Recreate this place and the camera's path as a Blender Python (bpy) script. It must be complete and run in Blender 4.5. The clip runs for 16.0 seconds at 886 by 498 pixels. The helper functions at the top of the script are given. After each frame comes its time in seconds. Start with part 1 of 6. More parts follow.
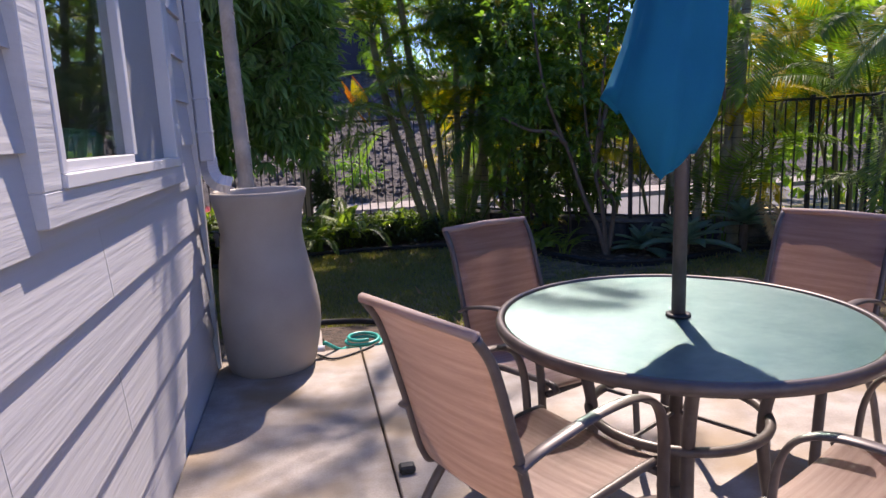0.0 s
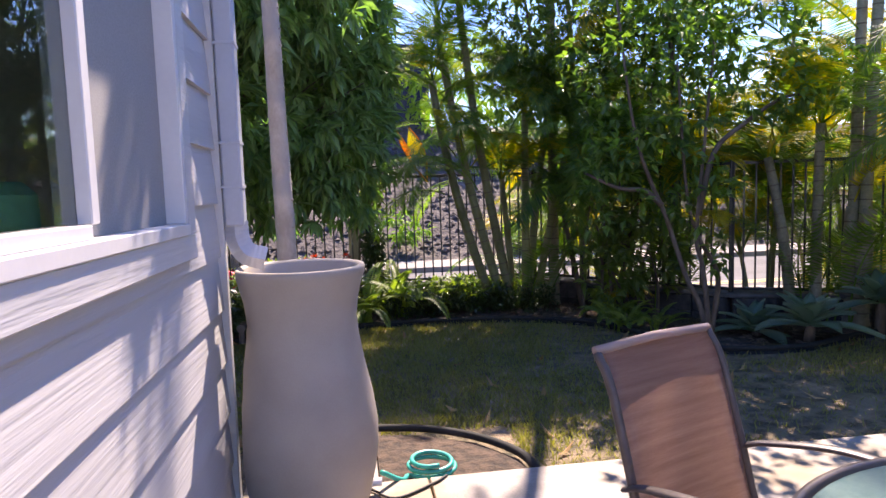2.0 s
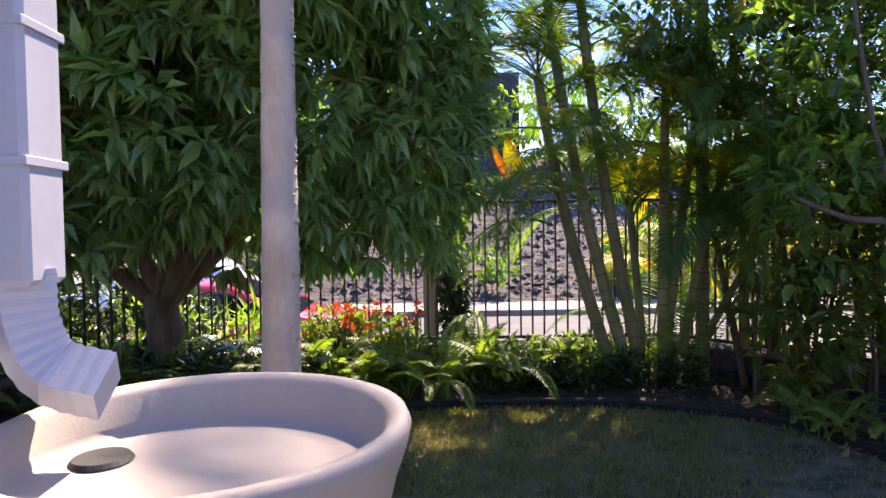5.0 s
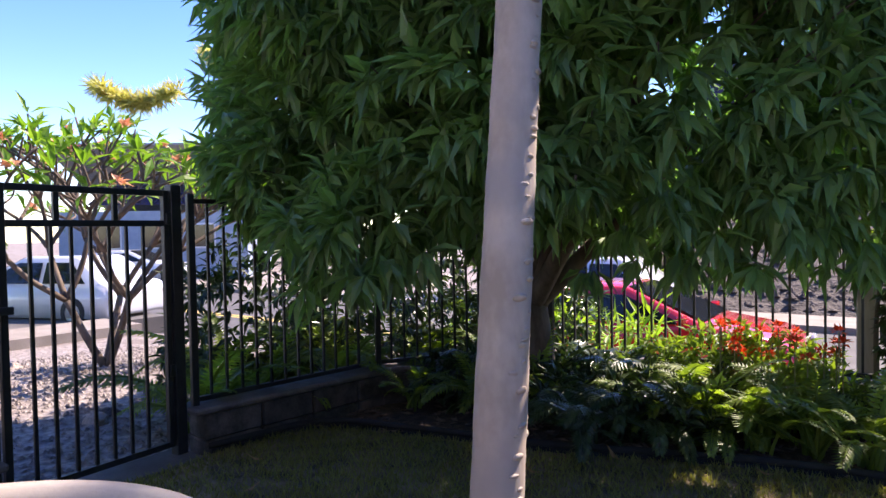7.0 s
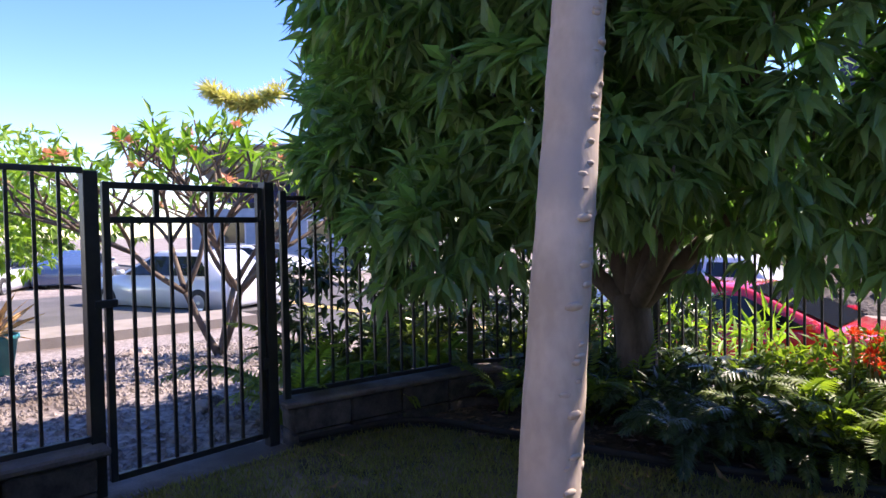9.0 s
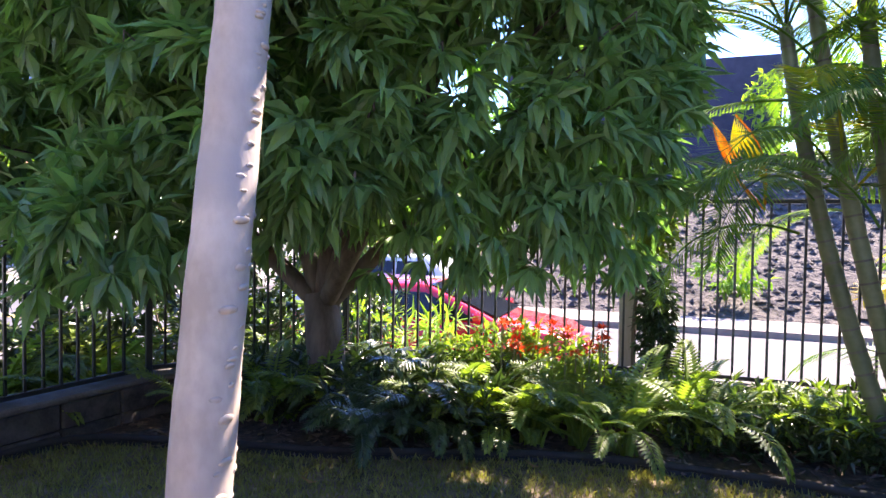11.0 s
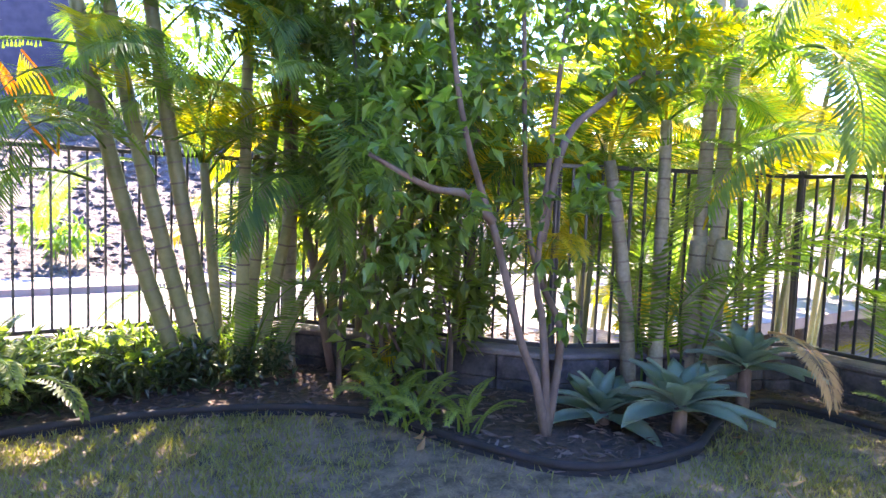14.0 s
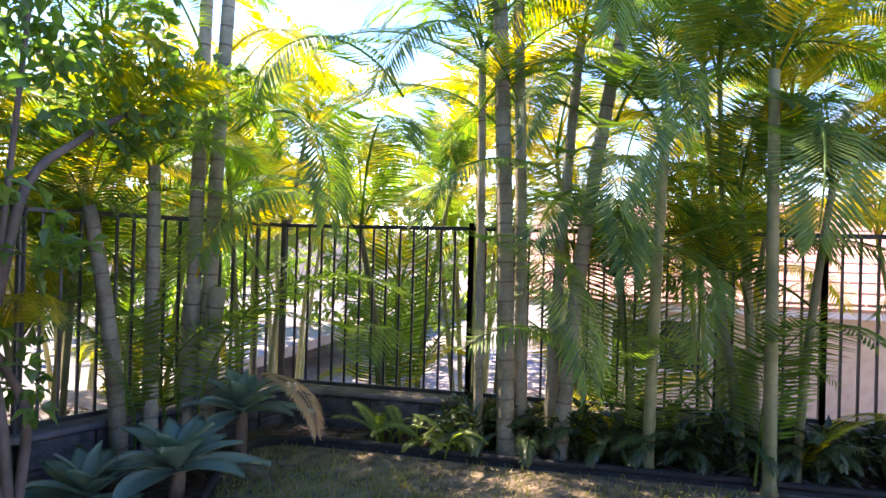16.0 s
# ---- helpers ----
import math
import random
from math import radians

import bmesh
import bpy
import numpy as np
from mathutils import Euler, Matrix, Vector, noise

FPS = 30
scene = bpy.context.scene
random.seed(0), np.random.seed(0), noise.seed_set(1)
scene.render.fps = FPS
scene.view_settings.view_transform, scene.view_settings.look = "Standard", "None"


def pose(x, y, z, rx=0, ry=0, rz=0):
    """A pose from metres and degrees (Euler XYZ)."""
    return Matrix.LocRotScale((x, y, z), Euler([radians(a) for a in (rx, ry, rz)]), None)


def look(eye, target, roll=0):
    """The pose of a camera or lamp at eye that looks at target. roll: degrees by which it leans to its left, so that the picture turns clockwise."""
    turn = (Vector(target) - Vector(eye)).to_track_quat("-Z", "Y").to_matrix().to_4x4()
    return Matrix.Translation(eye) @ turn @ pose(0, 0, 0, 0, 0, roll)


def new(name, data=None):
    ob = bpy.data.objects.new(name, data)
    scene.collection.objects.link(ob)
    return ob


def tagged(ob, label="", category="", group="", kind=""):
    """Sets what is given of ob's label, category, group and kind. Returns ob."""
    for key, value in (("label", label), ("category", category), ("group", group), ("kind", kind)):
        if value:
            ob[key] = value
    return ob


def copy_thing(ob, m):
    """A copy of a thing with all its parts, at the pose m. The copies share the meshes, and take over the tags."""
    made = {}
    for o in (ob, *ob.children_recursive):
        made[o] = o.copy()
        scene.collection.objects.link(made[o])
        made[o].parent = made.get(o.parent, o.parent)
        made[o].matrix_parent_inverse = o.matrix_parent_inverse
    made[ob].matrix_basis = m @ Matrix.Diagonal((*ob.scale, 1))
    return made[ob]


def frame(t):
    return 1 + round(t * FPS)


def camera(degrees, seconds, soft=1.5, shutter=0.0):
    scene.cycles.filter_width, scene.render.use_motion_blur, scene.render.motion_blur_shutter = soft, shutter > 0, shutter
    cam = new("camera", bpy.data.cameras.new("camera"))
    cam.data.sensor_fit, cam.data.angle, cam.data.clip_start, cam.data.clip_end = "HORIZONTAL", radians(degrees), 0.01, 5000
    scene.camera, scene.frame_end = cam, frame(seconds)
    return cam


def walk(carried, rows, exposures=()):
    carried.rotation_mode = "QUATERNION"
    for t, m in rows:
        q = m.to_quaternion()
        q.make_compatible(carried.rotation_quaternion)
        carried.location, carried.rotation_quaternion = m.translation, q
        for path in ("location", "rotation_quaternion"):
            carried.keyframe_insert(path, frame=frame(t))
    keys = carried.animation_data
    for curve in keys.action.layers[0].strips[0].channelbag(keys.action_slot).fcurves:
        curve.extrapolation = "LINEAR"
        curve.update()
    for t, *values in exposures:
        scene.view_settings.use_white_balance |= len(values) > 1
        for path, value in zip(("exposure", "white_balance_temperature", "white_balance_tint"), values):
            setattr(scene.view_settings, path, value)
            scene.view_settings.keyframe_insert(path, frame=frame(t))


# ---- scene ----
cam = camera(69.7, 16.0)
METRES, EYE, TILT, LEAN, TURN = 4.3, 1.246, 0.0, 0.0, -11.8
ROWS = [
    (0.0, 0.0, 0.0, 0.0, -0.43, -10.32, 2.38),
    (0.5, -0.0054, 0.0511, 0.0026, 1.39, -9.0, 2.07),
    (1.0, -0.0268, 0.1026, 0.002, 2.09, -7.26, 2.06),
    (1.5, -0.0478, 0.1574, 0.0022, 2.79, -6.01, 1.96),
    (2.0, -0.0605, 0.2228, 0.0042, 3.35, -5.22, 1.81),
    (2.5, -0.0773, 0.2893, 0.0025, 3.51, -4.54, 1.61),
    (3.0, -0.09, 0.3582, 0.0005, 3.38, -3.59, 1.36),
    (5.5, -0.1198, 0.6999, -0.0075, 17.68, -1.52, 0.63),
    (6.0, -0.1044, 0.7531, -0.0071, 27.39, -1.27, 0.6),
    (6.5, -0.0989, 0.7871, -0.0066, 38.5, -1.65, 0.75),
    (7.0, -0.1072, 0.8111, -0.0055, 48.52, -1.5, 1.08),
    (7.5, -0.1125, 0.8321, -0.0055, 57.04, -1.54, 1.32),
    (8.0, -0.1181, 0.8472, -0.0063, 59.76, -1.62, 1.33),
    (10.5, -0.1061, 0.8624, -0.0029, 43.34, -1.98, -0.38),
    (11.0, -0.1013, 0.8657, -0.0028, 32.15, -1.97, -0.86),
    (11.5, -0.0957, 0.8674, -0.0038, 18.29, -2.07, -1.26),
    (12.0, -0.0838, 0.8661, -0.0036, 5.85, -2.28, -1.7),
    (12.5, -0.0688, 0.8603, -0.0046, -2.77, -2.33, -1.87),
    (13.0, -0.0584, 0.8561, -0.0107, -8.19, -2.94, -1.6),
    (13.5, -0.0492, 0.8538, -0.0165, -14.3, -3.64, -1.64),
    (14.0, -0.0386, 0.854, -0.0161, -22.41, -4.32, -2.03),
    (14.5, -0.0295, 0.8566, -0.0133, -33.76, -4.57, -2.36),
    (15.0, -0.0223, 0.86, -0.0078, -45.21, -4.41, -2.52),
    (15.5, -0.0192, 0.8632, -0.0029, -55.64, -2.63, -2.17),
    (16.0, -0.018, 0.8629, 0.0043, -65.4, 0.28, -1.59),
]
walk(cam, [(t, pose(0, 0, EYE, TILT, LEAN, TURN) @ pose(METRES * x, METRES * y, METRES * z, 90 + pitch, roll, yaw)) for t, x, y, z, yaw, pitch, roll in ROWS],
     exposures=[(0.0, 1.14, 7200, 24), (2.0, 1.85, 7800, 26), (3.5, 1.95, 7900, 26), (5.5, 2.0, 7900, 26), (7.0, 1.6, 7400, 24), (8.5, 1.55, 7200, 24), (10.5, 2.2, 7200, 24), (11.5, 3.1, 7200, 28), (12.5, 3.8, 7300, 30), (14.0, 3.75, 7600, 30), (15.0, 3.35, 7600, 28), (16.0, 2.85, 7800, 26)])

# ---- world, sun, exposure ----
SUN_AZ, SUN_EL = 19.5, 51.0          # from +y towards +x
world = bpy.data.worlds.new("world")
scene.world = world
world.use_nodes = True
wn = world.node_tree.nodes
sky = wn.new("ShaderNodeTexSky")
sky.sky_type, sky.sun_disc = "NISHITA", False
sky.sun_elevation, sky.sun_rotation = radians(SUN_EL), radians(SUN_AZ)
sky.air_density, sky.dust_density, sky.ozone_density = 0.9, 0.08, 3.0
wn["Background"].inputs[1].default_value = 0.15
deep = wn.new("ShaderNodeHueSaturation")
deep.inputs["Saturation"].default_value = 1.3
deep.inputs["Hue"].default_value = 0.517
world.node_tree.links.new(sky.outputs[0], deep.inputs["Color"])
world.node_tree.links.new(deep.outputs[0], wn["Background"].inputs[0])
sun = new("sun", bpy.data.lights.new("sun", "SUN"))
sun.data.energy, sun.data.angle, sun.data.color = 4.2, radians(0.5), (1.0, 0.95, 0.87)
sd = Vector((math.sin(radians(SUN_AZ)) * math.cos(radians(SUN_EL)), math.cos(radians(SUN_AZ)) * math.cos(radians(SUN_EL)), math.sin(radians(SUN_EL))))
sun.matrix_world = look(sd * 30, (0, 0, 0))


# ---- materials ----
def mat(name, c1, c2=None, scale=8.0, rough=0.6, metal=0.0, bump=0.0, fine=60.0, spec=0.5, coat=0.0, stretch=(1, 1, 1), rnd=0.0, stain=None, big=1.2):
    """Noise-mixed colours at two scales, with relief. rnd: brightness change from object to object."""
    m = bpy.data.materials.new(name)
    m.use_nodes = True
    n, l = m.node_tree.nodes, m.node_tree.links
    b = n["Principled BSDF"]
    b.inputs["Roughness"].default_value, b.inputs["Metallic"].default_value = rough, metal
    b.inputs["Specular IOR Level"].default_value, b.inputs["Coat Weight"].default_value = spec, coat
    tc, mp = n.new("ShaderNodeTexCoord"), n.new("ShaderNodeMapping")
    mp.inputs["Scale"].default_value = stretch
    l.new(tc.outputs["Object"], mp.inputs[0])
    n1, n2 = n.new("ShaderNodeTexNoise"), n.new("ShaderNodeTexNoise")
    n1.inputs["Scale"].default_value, n2.inputs["Scale"].default_value = scale, fine
    n1.inputs["Detail"].default_value, n2.inputs["Detail"].default_value = 5, 3
    for q in (n1, n2):
        l.new(mp.outputs[0], q.inputs["Vector"])
    add = n.new("ShaderNodeMath")
    add.operation = "MULTIPLY_ADD"
    add.inputs[1].default_value = 0.35
    l.new(n2.outputs[0], add.inputs[0]), l.new(n1.outputs[0], add.inputs[2])
    ramp = n.new("ShaderNodeValToRGB")
    ramp.color_ramp.elements[0].position, ramp.color_ramp.elements[1].position = 0.5, 0.85
    c2 = c2 or tuple(min(1, v * 1.25) for v in c1)
    ramp.color_ramp.elements[0].color, ramp.color_ramp.elements[1].color = (*c1, 1), (*c2, 1)
    l.new(add.outputs[0], ramp.inputs[0])
    col = ramp.outputs[0]
    if stain:
        n3, r3, mx = n.new("ShaderNodeTexNoise"), n.new("ShaderNodeValToRGB"), n.new("ShaderNodeMix")
        n3.inputs["Scale"].default_value, n3.inputs["Detail"].default_value = big, 6
        l.new(tc.outputs["Object"], n3.inputs["Vector"])
        r3.color_ramp.elements[0].position, r3.color_ramp.elements[1].position = 0.48, 0.66
        mx.data_type = "RGBA"
        l.new(n3.outputs[0], r3.inputs[0]), l.new(r3.outputs[0], mx.inputs["Factor"])
        l.new(col, mx.inputs["A"])
        mx.inputs["B"].default_value = (*stain, 1)
        col = mx.outputs["Result"]
    if rnd:
        oi, hs, mr = n.new("ShaderNodeObjectInfo"), n.new("ShaderNodeHueSaturation"), n.new("ShaderNodeMapRange")
        mr.inputs["To Min"].default_value, mr.inputs["To Max"].default_value = 1 - rnd, 1 + rnd
        l.new(oi.outputs["Random"], mr.inputs[0]), l.new(mr.outputs[0], hs.inputs["Value"]), l.new(col, hs.inputs["Color"])
        col = hs.outputs[0]
    l.new(col, b.inputs["Base Color"])
    if bump:
        bp = n.new("ShaderNodeBump")
        bp.inputs["Strength"].default_value, bp.inputs["Distance"].default_value = 1.0, bump
        l.new(add.outputs[0], bp.inputs["Height"]), l.new(bp.outputs[0], b.inputs["Normal"])
    return m


def leafmat(name, c1, c2, trans=0.4, tcol=None, rough=0.4, tip=None, spec=0.5):
    """Leaf: glossy skin over a body that lets light through; shade differs from leaf to leaf and plant to plant."""
    m = bpy.data.materials.new(name)
    m.use_nodes = True
    n, l = m.node_tree.nodes, m.node_tree.links
    b, out = n["Principled BSDF"], n["Material Output"]
    b.inputs["Roughness"].default_value = rough
    b.inputs["Specular IOR Level"].default_value = spec
    geo, oi, add, ramp = n.new("ShaderNodeNewGeometry"), n.new("ShaderNodeObjectInfo"), n.new("ShaderNodeMath"), n.new("ShaderNodeValToRGB")
    add.operation = "MULTIPLY_ADD"
    add.inputs[1].default_value = 0.5
    half = n.new("ShaderNodeMath")
    half.operation = "MULTIPLY"
    half.inputs[1].default_value = 0.5
    l.new(oi.outputs["Random"], half.inputs[0])
    l.new(geo.outputs["Random Per Island"], add.inputs[0]), l.new(half.outputs[0], add.inputs[2])
    l.new(add.outputs[0], ramp.inputs[0])
    ramp.color_ramp.elements[0].color, ramp.color_ramp.elements[1].color = (*c1, 1), (*c2, 1)
    ramp.color_ramp.elements[0].position, ramp.color_ramp.elements[1].position = 0.15, 0.8
    if tip:
        e = ramp.color_ramp.elements.new(0.93)
        e.color = (*tip, 1)
    l.new(ramp.outputs[0], b.inputs["Base Color"])
    tr, mx, br = n.new("ShaderNodeBsdfTranslucent"), n.new("ShaderNodeMixShader"), n.new("ShaderNodeMix")
    br.data_type, br.blend_type = "RGBA", "MULTIPLY"
    br.inputs["Factor"].default_value = 1.0
    br.inputs["B"].default_value = (*(tcol or (2.2, 2.6, 0.9)), 1)
    l.new(ramp.outputs[0], br.inputs["A"]), l.new(br.outputs["Result"], tr.inputs[0])
    mx.inputs[0].default_value = trans
    l.new(b.outputs[0], mx.inputs[1]), l.new(tr.outputs[0], mx.inputs[2]), l.new(mx.outputs[0], out.inputs[0])
    return m


def glassmat(name, col, rough=0.0, alpha=0.0):
    m = bpy.data.materials.new(name)
    m.use_nodes = True
    b = m.node_tree.nodes["Principled BSDF"]
    b.inputs["Base Color"].default_value = (*col, 1)
    b.inputs["Roughness"].default_value, b.inputs["Transmission Weight"].default_value = rough, 1.0 - alpha
    b.inputs["IOR"].default_value = 1.5
    return m


M_SIDING = mat("siding_paint", (0.44, 0.435, 0.45), (0.475, 0.47, 0.485), 3, 0.55, bump=0.006, fine=30, stretch=(1, 0.09, 2.6), rnd=0.03)
M_TRIM = mat("trim_paint", (0.50, 0.50, 0.52), (0.55, 0.55, 0.57), 4, 0.5, bump=0.009, fine=22, stretch=(1, 0.12, 2.2))
M_WHITE = mat("white_vinyl", (0.60, 0.60, 0.63), (0.66, 0.66, 0.68), 3, 0.35)
M_GUTTER = mat("downspout_paint", (0.40, 0.42, 0.48), (0.45, 0.47, 0.53), 5, 0.4)
M_CONC = mat("patio_concrete", (0.22, 0.185, 0.16), (0.36, 0.32, 0.285), 7, 0.6, bump=0.002, fine=110, stain=(0.22, 0.155, 0.09), big=2.2)
M_CURB = mat("curb_concrete", (0.09, 0.08, 0.075), (0.19, 0.17, 0.155), 6, 0.9, bump=0.006, fine=70, stain=(0.07, 0.065, 0.06))
M_ROCKWALL = mat("dark_block", (0.03, 0.028, 0.028), (0.10, 0.09, 0.085), 9, 0.9, bump=0.012, fine=50, rnd=0.25)
M_WALK = mat("sidewalk_concrete", (0.21, 0.18, 0.15), (0.28, 0.245, 0.21), 2, 0.85, fine=40)
M_ROAD = mat("asphalt", (0.075, 0.071, 0.068), (0.11, 0.104, 0.10), 1.2, 0.85, bump=0.004, fine=150)
M_YELLOW = mat("road_paint", (0.60, 0.42, 0.08), (0.66, 0.48, 0.12), 9, 0.6)
M_GROUND = mat("gravel_ground", (0.13, 0.11, 0.10), (0.37, 0.32, 0.295), 14, 0.95, bump=0.03, fine=45, stain=(0.14, 0.11, 0.09), big=0.7)
M_SOIL = mat("mulch_soil", (0.03, 0.022, 0.017), (0.10, 0.065, 0.045), 18, 0.95, bump=0.02, fine=70)
M_LAWN = mat("lawn_soil", (0.055, 0.048, 0.026), (0.22, 0.165, 0.10), 11, 0.9, bump=0.045, fine=60, stain=(0.27, 0.195, 0.125), big=3.2)
M_BANK = mat("lava_rock_bank", (0.045, 0.038, 0.033), (0.115, 0.096, 0.083), 3.5, 0.95, bump=0.15, fine=12)
M_EDGE = mat("black_edging", (0.010, 0.010, 0.010), (0.02, 0.02, 0.02), 10, 0.85)
M_FENCE = mat("black_fence_paint", (0.012, 0.014, 0.016), (0.025, 0.027, 0.03), 12, 0.4, bump=0.001)
M_BARREL = mat("barrel_plastic", (0.33, 0.285, 0.25), (0.38, 0.335, 0.295), 5, 0.65, bump=0.001, fine=180)
M_FRAME = mat("bronze_powder_coat", (0.085, 0.068, 0.064), (0.12, 0.098, 0.092), 20, 0.42, metal=0.2)
M_SLING = mat("sling_weave", (0.32, 0.245, 0.225), (0.48, 0.385, 0.355), 10, 0.75, bump=0.0012, fine=120, stretch=(0.2, 6, 6))
M_TEAL = mat("teal_canvas", (0.0, 0.30, 0.47), (0.008, 0.36, 0.56), 3, 0.8, bump=0.002, fine=200)
M_HOSE = mat("green_hose", (0.0, 0.33, 0.27), (0.02, 0.42, 0.34), 20, 0.4)
M_BLACK = mat("black_rubber", (0.012, 0.012, 0.012), (0.03, 0.03, 0.03), 20, 0.6)
M_STEM = mat("pale_trunk_bark", (0.38, 0.30, 0.24), (0.54, 0.445, 0.37), 7, 0.85, bump=0.004, fine=60, stretch=(1, 1, 0.6), stain=(0.38, 0.33, 0.30), big=4)
M_BARK = mat("brown_bark", (0.10, 0.07, 0.05), (0.20, 0.145, 0.11), 10, 0.9, bump=0.01, fine=50, stretch=(1, 1, 0.35))
M_BARK2 = mat("grey_bark", (0.085, 0.06, 0.045), (0.18, 0.135, 0.105), 10, 0.9, bump=0.006, fine=50, stretch=(1, 1, 0.35))
M_PALM = mat("palm_stem", (0.13, 0.14, 0.05), (0.26, 0.25, 0.12), 3, 0.6, bump=0.003, fine=30, rnd=0.3)
M_PALMG = mat("ringed_palm_trunk", (0.17, 0.155, 0.095), (0.33, 0.29, 0.20), 5, 0.8, bump=0.004, fine=40, rnd=0.15)
M_RING = mat("palm_ring_scar", (0.13, 0.10, 0.07), (0.19, 0.15, 0.11), 9, 0.85)
M_MANGO = leafmat("mango_leaf", (0.042, 0.098, 0.042), (0.19, 0.31, 0.11), 0.30, (1.9, 2.5, 0.9), 0.36)
M_SHRUB = leafmat("shrub_leaf", (0.055, 0.10, 0.032), (0.135, 0.19, 0.05), 0.42, (2.6, 2.7, 0.8), 0.35)
M_CITRUS = leafmat("citrus_leaf", (0.065, 0.12, 0.03), (0.16, 0.26, 0.05), 0.45, (2.2, 2.6, 0.9), 0.35)
M_FROND = leafmat("palm_leaflet", (0.038, 0.088, 0.025), (0.115, 0.185, 0.040), 0.45, (2.3, 2.6, 0.45), 0.5, spec=0.35)
M_FRONDY = leafmat("yellow_palm_leaflet", (0.17, 0.23, 0.015), (0.46, 0.36, 0.012), 0.55, (1.6, 1.5, 0.25), 0.45)
M_FRONDO = leafmat("orange_palm_leaflet", (0.48, 0.20, 0.02), (0.62, 0.36, 0.03), 0.60, (1.5, 1.2, 0.4), 0.5)
M_FERN = leafmat("fern_leaf", (0.075, 0.125, 0.03), (0.20, 0.27, 0.05), 0.42, (2.0, 2.2, 0.7), 0.5)
# dark leaf of the groundcover; on ferns it stands in for shade
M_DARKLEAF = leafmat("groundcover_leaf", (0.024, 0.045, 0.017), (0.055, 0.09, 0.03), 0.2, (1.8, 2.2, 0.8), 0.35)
M_BRIGHT = leafmat("bright_leaf", (0.10, 0.22, 0.03), (0.24, 0.36, 0.05), 0.45, (1.6, 1.7, 0.6), 0.45)
M_AGAVE = leafmat("agave_leaf", (0.22, 0.34, 0.25), (0.28, 0.41, 0.30), 0.10, (1.4, 1.5, 0.9), 0.5)
M_GRASS = leafmat("grass_blade", (0.10, 0.115, 0.035), (0.24, 0.23, 0.085), 0.38, (1.8, 1.9, 0.6), 0.55, tip=(0.26, 0.20, 0.10))
M_RED = leafmat("red_flower", (0.62, 0.035, 0.015), (0.75, 0.13, 0.03), 0.3, (1.4, 1.0, 0.8), 0.5)
M_PEACH = leafmat("peach_flower", (0.75, 0.30, 0.16), (0.80, 0.45, 0.30), 0.3, (1.1, 1.1, 1.0), 0.5)
M_DRY = leafmat("dry_leaf", (0.28, 0.15, 0.06), (0.48, 0.30, 0.13), 0.2, (1.3, 1.1, 0.8), 0.7)
M_TYRE = mat("tyre_rubber", (0.015, 0.015, 0.015), (0.03, 0.03, 0.03), 20, 0.8)
M_RIM = mat("wheel_alloy", (0.45, 0.45, 0.46), (0.55, 0.55, 0.56), 20, 0.3, metal=0.8)
M_CARRED = mat("red_car_paint", (0.62, 0.015, 0.02), (0.66, 0.02, 0.025), 2, 0.25, coat=1.0)
M_CARWHITE = mat("white_car_paint", (0.62, 0.64, 0.66), (0.66, 0.68, 0.70), 2, 0.25, coat=1.0)
M_CARBLUE = mat("blue_car_paint", (0.05, 0.09, 0.17), (0.06, 0.10, 0.19), 2, 0.25, coat=1.0)
M_CARGLASS = mat("car_window", (0.02, 0.025, 0.03), (0.03, 0.035, 0.04), 2, 0.05, spec=0.8)
M_LIGHTG = mat("headlight_lens", (0.6, 0.6, 0.62), (0.7, 0.7, 0.72), 9, 0.1, coat=1.0)
M_STUCCO = mat("beige_stucco", (0.42, 0.33, 0.24), (0.50, 0.40, 0.30), 6, 0.9, bump=0.004, fine=90)
M_TILE = mat("terracotta_roof", (0.34, 0.17, 0.12), (0.48, 0.28, 0.21), 8, 0.85, rnd=0.2)
M_HOUSEB = mat("blue_grey_wall", (0.24, 0.30, 0.37), (0.30, 0.36, 0.43), 3, 0.8)
M_ROOFG = mat("grey_shingle_roof", (0.20, 0.20, 0.22), (0.28, 0.28, 0.30), 6, 0.9)
M_SOLAR = mat("solar_panel", (0.01, 0.02, 0.10), (0.015, 0.03, 0.14), 3, 0.15, coat=0.6)
M_NAVY = mat("navy_shade_cloth", (0.015, 0.02, 0.05), (0.03, 0.035, 0.07), 3, 0.85)
M_DARKWIN = mat("dark_window_glass", (0.015, 0.015, 0.018), (0.03, 0.03, 0.035), 3, 0.08)
M_POT_T = mat("terracotta_pot", (0.36, 0.16, 0.10), (0.45, 0.22, 0.15), 8, 0.85)
M_POT_B = mat("teal_glazed_pot", (0.02, 0.20, 0.21), (0.04, 0.28, 0.28), 8, 0.3)
M_ROCK = mat("lava_rock", (0.05, 0.045, 0.045), (0.16, 0.14, 0.13), 7, 0.95, bump=0.02, fine=30, rnd=0.3)
M_TANROCK = mat("tan_rock", (0.28, 0.22, 0.18), (0.42, 0.34, 0.29), 7, 0.95, bump=0.01, fine=30)
M_POST = mat("weathered_post", (0.34, 0.30, 0.25), (0.46, 0.42, 0.36), 8, 0.9, bump=0.004, stretch=(1, 1, 0.2))
# dimness of the room is put into this dark grey
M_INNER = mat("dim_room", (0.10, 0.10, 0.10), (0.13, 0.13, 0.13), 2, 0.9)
M_GREENSILL = mat("green_ledge", (0.05, 0.28, 0.20), (0.08, 0.36, 0.26), 4, 0.5)
M_SCREEN = mat("window_screen", (0.27, 0.265, 0.265), (0.32, 0.315, 0.31), 200, 0.8, fine=400)
